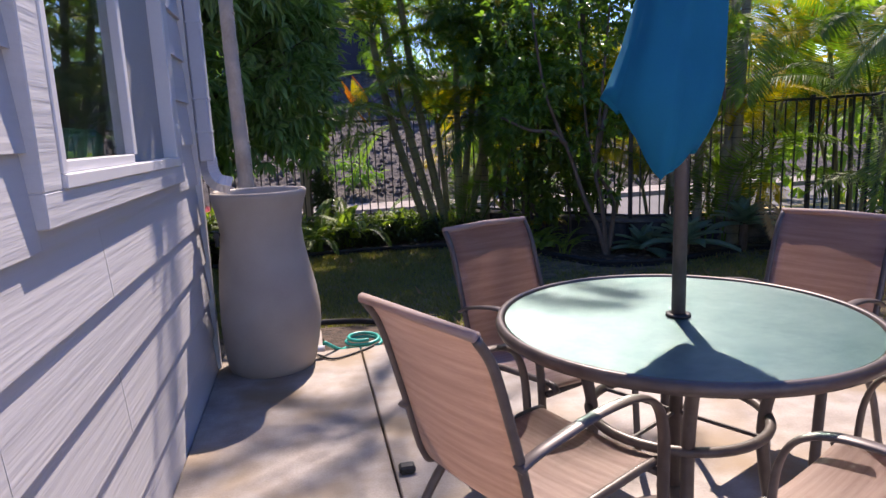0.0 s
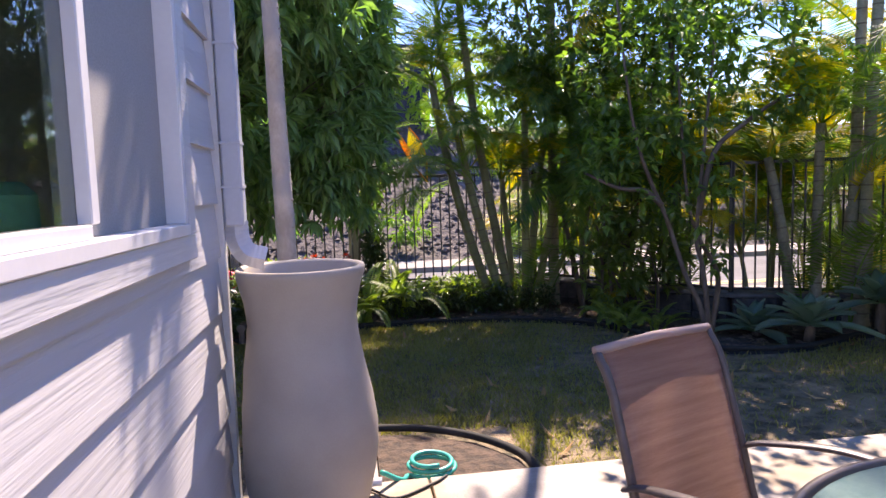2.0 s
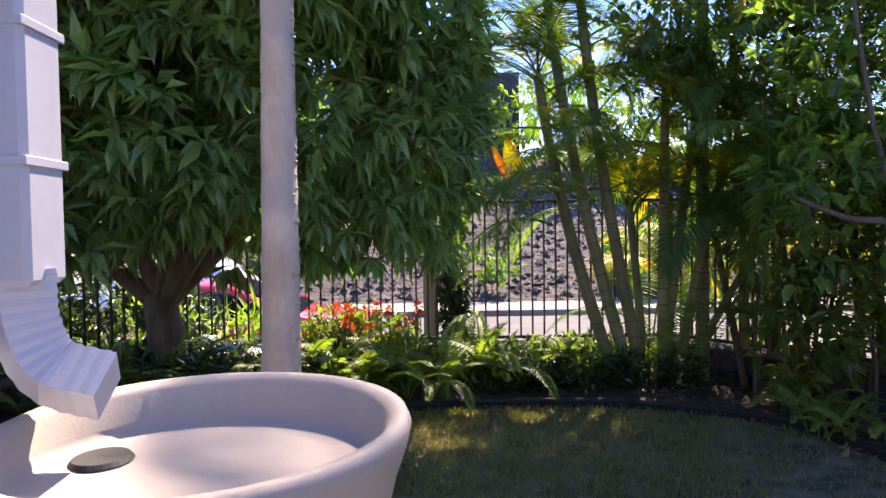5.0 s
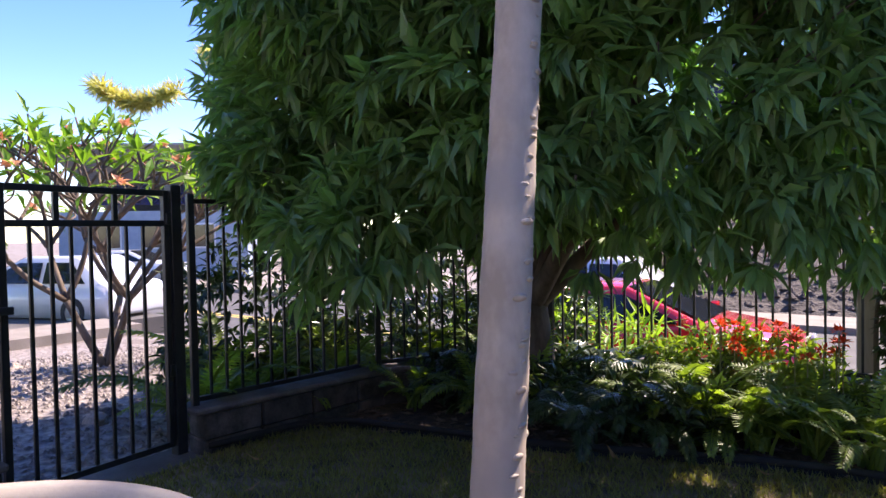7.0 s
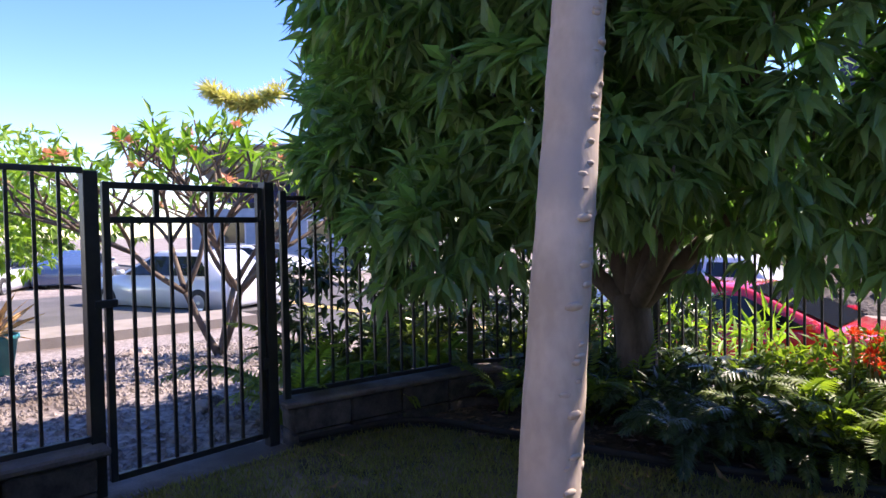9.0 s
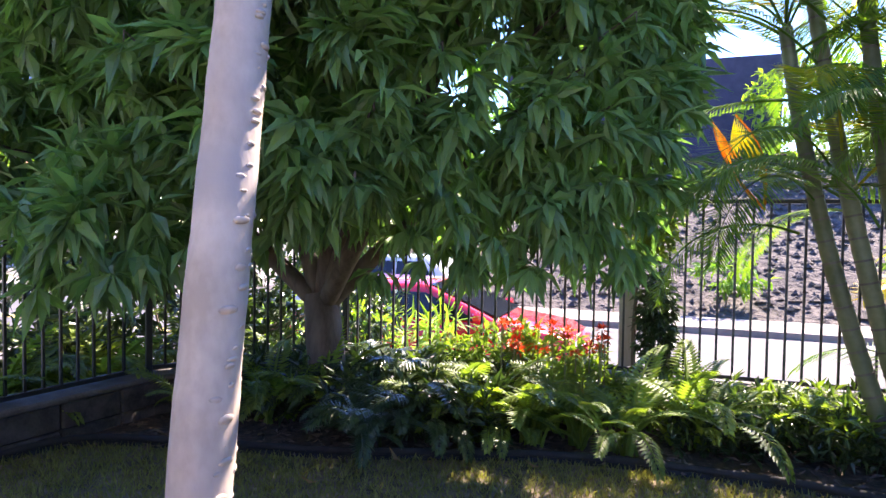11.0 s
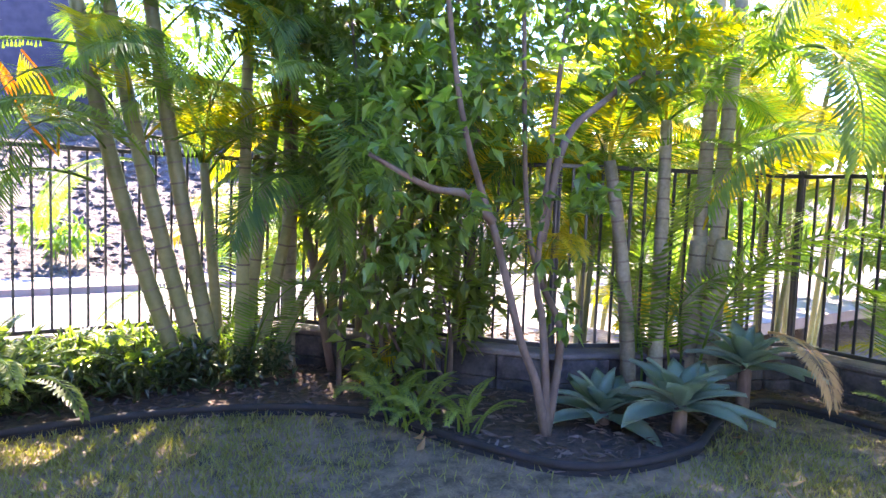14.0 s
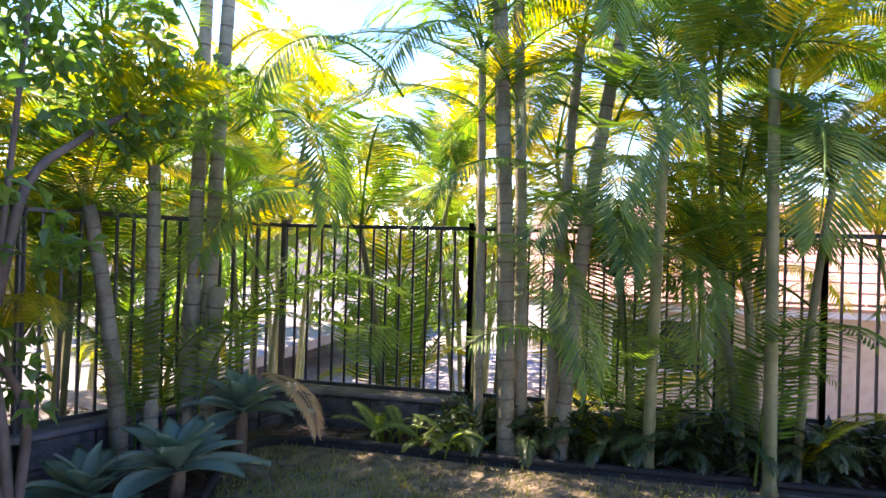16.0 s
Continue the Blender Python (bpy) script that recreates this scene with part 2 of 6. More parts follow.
M_PANE = glassmat("window_glass", (0.55, 0.62, 0.60))
M_MANGOFRUIT = mat("mango_fruit_skin", (0.14, 0.17, 0.04), (0.28, 0.20, 0.07), 6, 0.4)


def lit_through(m, amount, tint):
    """Lets a thin cloth pass some light."""
    n, l = m.node_tree.nodes, m.node_tree.links
    b, out, tr, mx = n["Principled BSDF"], n["Material Output"], n.new("ShaderNodeBsdfTranslucent"), n.new("ShaderNodeMixShader")
    tr.inputs[0].default_value, mx.inputs[0].default_value = (*tint, 1), amount
    l.new(b.outputs[0], mx.inputs[1]), l.new(tr.outputs[0], mx.inputs[2]), l.new(mx.outputs[0], out.inputs[0])


lit_through(M_SLING, 0.25, (0.62, 0.36, 0.25))
lit_through(M_TEAL, 0.5, (0.0, 0.46, 0.66))

# frosted, wet-speckled table glass
M_TABLE = bpy.data.materials.new("frosted_table_glass")
M_TABLE.use_nodes = True
_n, _l = M_TABLE.node_tree.nodes, M_TABLE.node_tree.links
_b = _n["Principled BSDF"]
_b.inputs["Base Color"].default_value = (0.12, 0.21, 0.20, 1)
_b.inputs["Roughness"].default_value, _b.inputs["Transmission Weight"].default_value = 0.28, 0.45
_b.inputs["Specular IOR Level"].default_value = 0.45
_b.inputs["IOR"].default_value = 1.5
_k, _r = _n.new("ShaderNodeTexNoise"), _n.new("ShaderNodeValToRGB")
_k.inputs["Scale"].default_value, _k.inputs["Detail"].default_value, _k.inputs["Roughness"].default_value = 9, 9, 0.8
_r.color_ramp.elements[0].position, _r.color_ramp.elements[1].position = 0.38, 0.66
_r.color_ramp.elements[0].color, _r.color_ramp.elements[1].color = (0.035, 0.100, 0.095, 1), (0.095, 0.175, 0.165, 1)
_l.new(_k.outputs[0], _r.inputs[0]), _l.new(_r.outputs[0], _b.inputs["Base Color"])
_v, _p, _tc = _n.new("ShaderNodeTexVoronoi"), _n.new("ShaderNodeBump"), _n.new("ShaderNodeTexCoord")
_v.inputs["Scale"].default_value = 420
_p.inputs["Strength"].default_value, _p.inputs["Distance"].default_value = 0.25, 0.001
_l.new(_tc.outputs["Object"], _v.inputs["Vector"]), _l.new(_v.outputs["Distance"], _p.inputs["Height"]), _l.new(_p.outputs[0], _b.inputs["Normal"])


# ---- mesh helpers ----
def obj(name, data, material=None, parent=None, label="", kind=""):
    if material and not data.materials:
        data.materials.append(material)
    ob = new(name, data)
    if parent:
        ob.parent = parent
    return tagged(ob, label, kind=kind)


def part(name, bm, material, parent=None, label="", smooth=False, kind=""):
    me = bpy.data.meshes.new(name)
    bm.normal_update()
    bm.to_mesh(me)
    bm.free()
    if smooth:
        me.shade_smooth()
    return obj(name, me, material, parent, label, kind)


def raw(name, verts, faces, material, parent=None, label="", smooth=False, kind=""):
    me = bpy.data.meshes.new(name)
    me.from_pydata(verts.tolist() if isinstance(verts, np.ndarray) else verts, [], faces.tolist() if isinstance(faces, np.ndarray) else faces)
    if smooth:
        me.shade_smooth()
    return obj(name, me, material, parent, label, kind)


def thing(name, label, category, group="", at=(0, 0, 0), rz=0):
    e = new(name)
    e.empty_display_size = 0.1
    e.matrix_basis = pose(*at, 0, 0, rz)
    return tagged(e, label, category, group)


def box(bm, x0, x1, y0, y1, z0, z1, m=None):
    vs = [bm.verts.new((m @ Vector(c)) if m else c) for c in ((x0, y0, z0), (x1, y0, z0), (x1, y1, z0), (x0, y1, z0), (x0, y0, z1), (x1, y0, z1), (x1, y1, z1), (x0, y1, z1))]
    for f in ((3, 2, 1, 0), (4, 5, 6, 7), (0, 1, 5, 4), (1, 2, 6, 5), (2, 3, 7, 6), (3, 0, 4, 7)):
        bm.faces.new([vs[i] for i in f])
    return bm


def bbox(x0, x1, y0, y1, z0, z1, bevel=0.004, m=None):
    bm = box(bmesh.new(), x0, x1, y0, y1, z0, z1, m)
    if bevel:
        bmesh.ops.bevel(bm, geom=list(bm.edges), offset=bevel, segments=1, affect="EDGES")
    return bm


def tube(bm, path, radii, sides=8, squash=1.0, cap=True):
    """A round or flattened bar along a path."""
    pts = [Vector(p) for p in path]
    rad = radii if hasattr(radii, "__len__") else [radii] * len(pts)
    rings, a = [], None
    for i, p in enumerate(pts):
        d = (pts[min(i + 1, len(pts) - 1)] - pts[max(i - 1, 0)]).normalized()
        if a is None:
            a = d.cross(Vector((0, 0, 1)))
            a = a if a.length > 0.3 else d.cross(Vector((0, 1, 0)))
        a = (a - d * a.dot(d)).normalized()
        b = d.cross(a)
        rings.append([bm.verts.new(p + (a * math.cos(k * 2 * math.pi / sides) * rad[i] + b * math.sin(k * 2 * math.pi / sides) * rad[i] * squash)) for k in range(sides)])
    for r, s in zip(rings, rings[1:]):
        for k in range(sides):
            bm.faces.new((r[k], r[(k + 1) % sides], s[(k + 1) % sides], s[k]))
    if cap:
        bm.faces.new(rings[0][::-1]), bm.faces.new(rings[-1])
    return bm


def curve(points, n=10):
    """Smooth path through points (Catmull-Rom)."""
    p = [Vector(q) for q in points]
    p = [2 * p[0] - p[1]] + p + [2 * p[-1] - p[-2]]
    out = []
    for i in range(1, len(p) - 2):
        for k in range(n):
            t = k / n
            out.append(0.5 * (2 * p[i] + (p[i + 1] - p[i - 1]) * t + (2 * p[i - 1] - 5 * p[i] + 4 * p[i + 1] - p[i + 2]) * t * t + (3 * p[i] - p[i - 1] - 3 * p[i + 1] + p[i + 2]) * t ** 3))
    return out + [p[-2]]


def lathe(profile, sides=40, rings=None):
    bm = bmesh.new()
    prev = None
    for r, z in profile:
        ring = [bm.verts.new((r * math.cos(2 * math.pi * k / sides), r * math.sin(2 * math.pi * k / sides), z)) for k in range(sides)]
        if prev:
            for k in range(sides):
                bm.faces.new((prev[k], prev[(k + 1) % sides], ring[(k + 1) % sides], ring[k]))
        prev = ring
    return bm


def unit(a):
    return a / np.maximum(np.linalg.norm(a, axis=1, keepdims=True), 1e-9)


def leaves(p, d, s, length, width, fold=0.25, bend=0.15):
    """Folded leaf blades: p bases, d directions, s a sideways hint. 5 points and 4 triangles each."""
    d = unit(d)
    s = unit(s - d * (s * d).sum(1, keepdims=True))
    nrm = np.cross(s, d)
    L, W = np.broadcast_to(length, len(p))[:, None], np.broadcast_to(width, len(p))[:, None]
    mid = p + d * L * 0.45
    v = np.stack([p, mid + s * W * 0.5 + nrm * W * fold, mid, mid - s * W * 0.5 + nrm * W * fold, p + d * L - nrm * L * bend], 1).reshape(-1, 3)
    i = (np.arange(len(p)) * 5)[:, None, None]
    f = (np.array([[0, 1, 2], [1, 4, 2], [0, 2, 3], [2, 4, 3]])[None] + i).reshape(-1, 3)
    return v, f


def blades(p, d, s, length, width):
    """Flat diamond blades: 4 points, 2 triangles each."""
    d = unit(d)
    s = unit(s - d * (s * d).sum(1, keepdims=True))
    L, W = np.broadcast_to(length, len(p))[:, None], np.broadcast_to(width, len(p))[:, None]
    mid = p + d * L * 0.35
    v = np.stack([p, mid + s * W * 0.5, p + d * L, mid - s * W * 0.5], 1).reshape(-1, 3)
    i = (np.arange(len(p)) * 4)[:, None, None]
    return v, (np.array([[0, 1, 2], [0, 2, 3]])[None] + i).reshape(-1, 3)


def rng(seed):
    return np.random.default_rng(seed)


def blob_points(r, blobs, count, fill=0.25):
    """Points on and just inside a union of ellipsoids (centre, radii), with outward directions."""
    vol = np.array([b[1][0] * b[1][1] + b[1][1] * b[1][2] + b[1][0] * b[1][2] for b in blobs])
    pick = r.choice(len(blobs), count, p=vol / vol.sum())
    c, s = np.array([b[0] for b in blobs])[pick], np.array([b[1] for b in blobs])[pick]
    n = unit(r.normal(size=(count, 3)))
    k = 1 - fill * r.random((count, 1)) ** 1.5 + 0.07 * r.normal(size=(count, 1))
    p = c + n * s * k
    keep = np.ones(count, bool)
    for cc, ss in blobs:
        keep &= (((p - np.array(cc)) / np.array(ss)) ** 2).sum(1) > (1 - fill * 1.3) ** 2
    return p[keep], unit(n[keep] / s[keep])


def rosettes(r, p, n, per, length, width, droop=0.6, spread=0.9, fold=0.25):
    """Whorls of leaves at points p, opening along n and drooping."""
    P = np.repeat(p, per, 0)
    N = np.repeat(n, per, 0)
    side = unit(r.normal(size=P.shape))
    d = unit(N * 0.55 + side * spread + np.array([0, 0, -droop]))
    hint = np.cross(d, np.array([0, 0, 1.0])) + 0.35 * r.normal(size=P.shape)
    P = P + d * 0.015
    return leaves(P, d, hint, length * (0.65 + 0.6 * r.random(len(P))), width * (0.75 + 0.5 * r.random(len(P))), fold)


# ---- ground, lawn, patio, road ----
LOT = -0.12
HOUSE_X = -0.57


def smooth(v, a, b):
    t = min(1, max(0, (v - a) / (b - a)))
    return t * t * (3 - 2 * t)


def height(x, y):
    """Lie of the land: level garden, road lower to the north, bank beyond it, lower lot to the east."""
    z = LOT - 0.02
    z = z * (1 - smooth(y, 8.9, 11)) + (-1.05) * smooth(y, 8.9, 11)
    z = z * (1 - smooth(x, 5.7, 9)) + (-1.9 if y < 12 else -1.3) * smooth(x, 5.7, 9)
    w = smooth(-x, 5, 12)
    z = z * (1 - w) + min(z, -0.6) * w
    z += min(1, max(0, (y - 20.6) / 12.4)) * smooth(x, -13, -8) * 5.6
    return z + (0.06 * noise.noise((x * 0.7, y * 0.7, 3)) if y > 21 else 0)


def ground_sheet():
    def axis(lo, hi, step):
        inner = list(np.arange(lo, hi + 0.01, step))
        return [-600, -250, -110, -60, -40] + inner + [hi + 14, hi + 35, hi + 90, hi + 250, hi + 600]
    xs, ys = axis(-26, 26, 0.8), axis(-14, 38, 0.8)
    v = [(x, y, height(x, y)) for y in ys for x in xs]
    n = len(xs)
    f = [(j * n + i, j * n + i + 1, (j + 1) * n + i + 1, (j + 1) * n + i) for j in range(len(ys) - 1) for i in range(n - 1)]
    ob = raw("ground", v, f, M_GROUND, smooth=True, kind="structure")
    tagged(ob, "grey-brown gravel ground round the garden")
    ob.data.materials.append(M_BANK)
    for poly in ob.data.polygons:
        c = poly.center
        if c.y > 20.4 and c.x > -14:
            poly.material_index = 1


ground_sheet()


def plate(name, outline, z0, z1, material, label):
    """A flat slab with an outline, its top at z1."""
    bm = bmesh.new()
    lo, hi = [bm.verts.new((x, y, z0)) for x, y in outline], [bm.verts.new((x, y, z1)) for x, y in outline]
    bm.faces.new(lo[::-1]), bm.faces.new(hi)
    for i in range(len(lo)):
        j = (i + 1) % len(lo)
        bm.faces.new((lo[i], lo[j], hi[j], hi[i]))
    bmesh.ops.recalc_face_normals(bm, faces=list(bm.faces))
    return tagged(part(name, bm, material), label, kind="structure")


# planting bed border, from the gate round to the east fence
EDGE_PTS = [(-3.25, 5.75, 0), (-3.05, 6.5, 0), (-2.35, 6.75, 0), (-1.5, 6.95, 0), (-0.4, 7.35, 0), (0.5, 7.45, 0), (1.5, 7.35, 0), (2.3, 6.9, 0), (2.55, 6.2, 0), (2.85, 5.68, 0), (3.5, 5.55, 0), (4.1, 5.75, 0), (4.75, 5.8, 0), (4.85, 5.1, 0), (4.82, 4.2, 0), (4.85, 3.0, 0), (4.85, 1.0, 0), (4.85, -4.0, 0)]
EDGE = curve(EDGE_PTS, 8)
BED_BACK = [(5.35, -4.0), (5.35, 6.03), (3.67, 6.75), (2.2, 8.6), (-2.3, 8.5), (-3.17, 7.22), (-3.34, 5.76)]
plate("lawn", [(-3.25, 5.72), (-3.3, 4.4), (-3.3, -4.0)] + [(4.85, -4.0)] + [(p.x, p.y) for p in reversed(EDGE)][1:-1], LOT - 0.1, LOT, M_LAWN, "patchy green lawn with brown worn soil")
plate("planting_bed", [(p.x, p.y) for p in EDGE] + BED_BACK, LOT - 0.1, LOT + 0.012, M_SOIL, "dark mulch planting bed along the fence")
bm = bmesh.new()
tube(bm, [Vector((p.x, p.y, LOT + 0.05)) for p in EDGE], 0.022, 8, 1.0)
for a, b in zip(EDGE, EDGE[1:]):
    d = (b - a).normalized().cross(Vector((0, 0, 1))) * 0.006
    q = [Vector((c.x + s * d.x, c.y + s * d.y, LOT + z)) for c in (a, b) for s in (-1, 1) for z in (-0.05, 0.045)]
    vs = [bm.verts.new(c) for c in q]
    for f in ((0, 4, 5, 1), (2, 3, 7, 6), (1, 5, 7, 3)):
        bm.faces.new([vs[i] for i in f])
tagged(part("garden_edging", bm, M_EDGE, smooth=True), "wavy black plastic edging between lawn and mulch bed", "garden edging")

# patio slabs with control joints
def slab(x0, x1, y0, y1):
    tagged(part("patio_slab", bbox(x0, x1, y0, y1, -0.13, 0.0, 0.004), M_CONC), "stained tan concrete patio slab", kind="structure")


patio = thing("patio", "weathered tan concrete patio beside the house", "patio")
tagged(patio, kind="structure")
for x0, x1 in ((-0.56, 0.235), (0.243, 2.6)):
    for y0, y1 in ((-4.0, -0.6), (-0.592, 3.70)):
        part("patio_slab", bbox(x0, x1, y0, y1, -0.13, 0.0, 0.005), M_CONC, patio)
tagged(part("barrel_pad", bbox(-0.56, 0.02, 3.708, 4.15, -0.13, -0.003, 0.005), M_CONC), "concrete pad under the rain barrel", kind="structure")
pts = [(0.03, 3.705), (0.75, 3.705), (0.72, 3.95), (0.55, 4.2), (0.25, 4.38), (-0.2, 4.45), (-0.56, 4.45), (-0.56, 4.16), (0.03, 4.16)]
plate("mulch_patch", pts, LOT - 0.05, LOT + 0.05, M_SOIL, "dark mulch patch beside the patio")
bm = bmesh.new()
tube(bm, curve([(0.76, 3.72, -0.045), (0.73, 3.97, -0.045), (0.55, 4.23, -0.045), (0.25, 4.42, -0.045), (-0.2, 4.49, -0.045), (-0.6, 4.5, -0.045)], 6), 0.022, 8)
tagged(part("patch_edging", bm, M_EDGE, smooth=True), "black plastic edging round the mulch patch", "garden edging")

# roads and pavements
plate("road", [(-60, 11.2), (-11.5, 11.2), (40, 11.2), (60, 11.2), (60, 18.6), (-60, 18.6)], -1.2, -1.0, M_ROAD, "sunlit grey asphalt road with double yellow line")
plate("side_road", [(-21, -40), (-13.2, -40), (-13.2, 11.19), (-21, 11.19)], -0.9, -0.52, M_ROAD, "grey asphalt side road beyond the gate")
plate("pavement", [(-11.0, 9.9), (60, 9.9), (60, 11.19), (-11.0, 11.19)], -1.1, -0.88, M_WALK, "pale concrete pavement on the near side")
plate("far_pavement", [(-60, 18.61), (60, 18.61), (60, 20.4), (-60, 20.4)], -1.1, -0.86, M_WALK, "pale concrete pavement on the far side")
plate("side_pavement", [(-13.19, -40), (-11.7, -40), (-11.7, 9.8), (-13.19, 9.8)], -0.75, -0.42, M_WALK, "pale concrete pavement beside the side road")
for dy in (0.0, 0.22):
    bm = box(bmesh.new(), -40, 60, 14.0 + dy, 14.11 + dy, -1.0, -0.994)
    tagged(part("road_line", bm, M_YELLOW), "painted yellow centre line", kind="structure")

# ---- low wall and fence ----
TOP = 0.17
RUNS = [((-3.36, 5.74), (-3.17, 7.22)), ((-3.17, 7.22), (-2.3, 8.5)), ((-2.3, 8.5), (0.17, 8.62)), ((0.17, 8.62), (2.2, 8.62)), ((2.2, 8.62), (3.67, 6.78)), ((3.67, 6.78), (5.4, 6.03)), ((5.4, 6.03), (5.4, 4.5)), ((5.4, 4.5), (5.4, 2.1)), ((5.4, 2.1), (5.4, -4.5)), ((-3.28, 4.59), (-3.2, -4.0))]


def low_wall():
    w = thing("garden_wall", "low dark lava-block wall with concrete cap", "wall")
    tagged(w, kind="structure")
    r = rng(4)
    for w_i, ((ax, ay), (bx, by)) in enumerate(RUNS):
        length, ang = math.hypot(bx - ax, by - ay), math.degrees(math.atan2(by - ay, bx - ax))
        m = pose(ax, ay, 0, 0, 0, ang)
        part("cap", bbox(-0.06, length + 0.06, -0.13, 0.13, 0.13 + 0.0007 * w_i, TOP + 0.001 * w_i, 0.012, m), M_CURB, w, "rough grey concrete cap")
        x = 0.0
        row = [(x0, min(x0 + 0.4, length)) for x0 in np.arange(0, length, 0.4)]
        for k, (z0, z1) in enumerate(((-0.3, -0.04), (-0.036, 0.128))):
            for x0, x1 in row:
                off = 0.006 * r.random()
                part("block", bbox(x0 + 0.004, x1 - 0.004, -0.11 - off, 0.11 + off, z0, z1, 0.012, m), M_ROCKWALL, w)


def picket(height_m):
    me = bpy.data.meshes.new("picket")
    bm = box(bmesh.new(), -0.008, 0.008, -0.008, 0.008, 0, height_m)
    bm.to_mesh(me), bm.free()
    me.materials.append(M_FENCE)
    return me


def fence_run(n, a, b, z0=TOP + 0.02, z1=1.46, posts=True, gap=0.108, first=0):
    (ax, ay), (bx, by) = a, b
    length, ang = math.hypot(bx - ax, by - ay), math.degrees(math.atan2(by - ay, bx - ax))
    f = thing("metal_fence", "black painted metal picket fence on the low wall", "fence", "fence round the garden", (ax, ay, 0), ang)
    part("top_rail", bbox(0, length, -0.016, 0.016, z1 - 0.03, z1, 0.003), M_FENCE, f)
    part("bottom_rail", bbox(0, length, -0.016, 0.016, z0, z0 + 0.03, 0.003), M_FENCE, f)
    me = picket(z1 - z0 - 0.05)
    for i in range(1, int(length / gap)):
        p = obj("picket", me, None, f)
        p.matrix_basis = pose(i * gap, 0, z0 + 0.025)
    k = max(1, round(length / 2.9))
    for i in range(first, k + 1):
        if i < k or posts:
            px = i * length / k
            part("post", bbox(px - 0.021, px + 0.021, -0.021, 0.021, TOP - 0.01, z1 + 0.03, 0.004), M_FENCE, f)


for i, (a, b) in enumerate(RUNS):
    fence_run(i, a, b, posts=(i != 0), z1=1.57 if i == 9 else 1.46, first=1 if i == 9 else 0)


def gate():
    ax, ay, bx, by = -3.30, 4.62, -3.38, 5.64
    length, ang = math.hypot(bx - ax, by - ay), math.degrees(math.atan2(by - ay, bx - ax))
    g = thing("garden_gate", "closed black metal gate with a panelled top band", "gate", at=(ax, ay, LOT), rz=ang)
    z0, z1 = 0.07, 1.625
    part("gate_post", bbox(-0.035, 0.035, -0.035, 0.035, -0.05, 1.675, 0.004), M_FENCE, g)
    part("gate_post", bbox(length - 0.035, length + 0.035, -0.035, 0.035, -0.05, 1.66, 0.004), M_FENCE, g)
    for x in (0.06, length - 0.075):
        part("stile", bbox(x, x + 0.035, -0.018, 0.018, z0, z1, 0.003), M_FENCE, g)
    for z in (z0, z1 - 0.215, z1 - 0.035):
        part("rail", bbox(0.095, length - 0.075, -0.018, 0.018, z, z + 0.035, 0.003), M_FENCE, g)
    for x in (length * 0.33, length * 0.64):
        part("divider", bbox(x - 0.014, x + 0.014, -0.012, 0.012, z1 - 0.18, z1 - 0.035, 0.002), M_FENCE, g)
    for i in range(1, 8):
        x = 0.105 + (length - 0.205) * i / 8
        part("picket", bbox(x - 0.009, x + 0.009, -0.009, 0.009, z0 + 0.035, z1 - 0.215, 0.002), M_FENCE, g)
    for z in (0.5, 1.42):
        part("hinge", bbox(length - 0.065, length - 0.03, -0.03, 0.0, z, z + 0.07, 0.004), M_FENCE, g)
    part("latch", bbox(0.0, 0.11, -0.045, -0.02, 0.98, 1.02, 0.004), M_FENCE, g)


gate()
tagged(part("gate_sill", bbox(-3.5, -3.18, 4.45, 5.7, LOT - 0.1, LOT + 0.015, 0.01), M_CURB), "worn concrete strip under the gate", kind="structure")


# ---- house wall with window ----
WIN_Y0, WIN_Y1, WIN_Z0, WIN_Z1 = 1.61, 3.01, 1.19, 2.25
WIN_MID = 2.34
CORNER_Y = 3.62


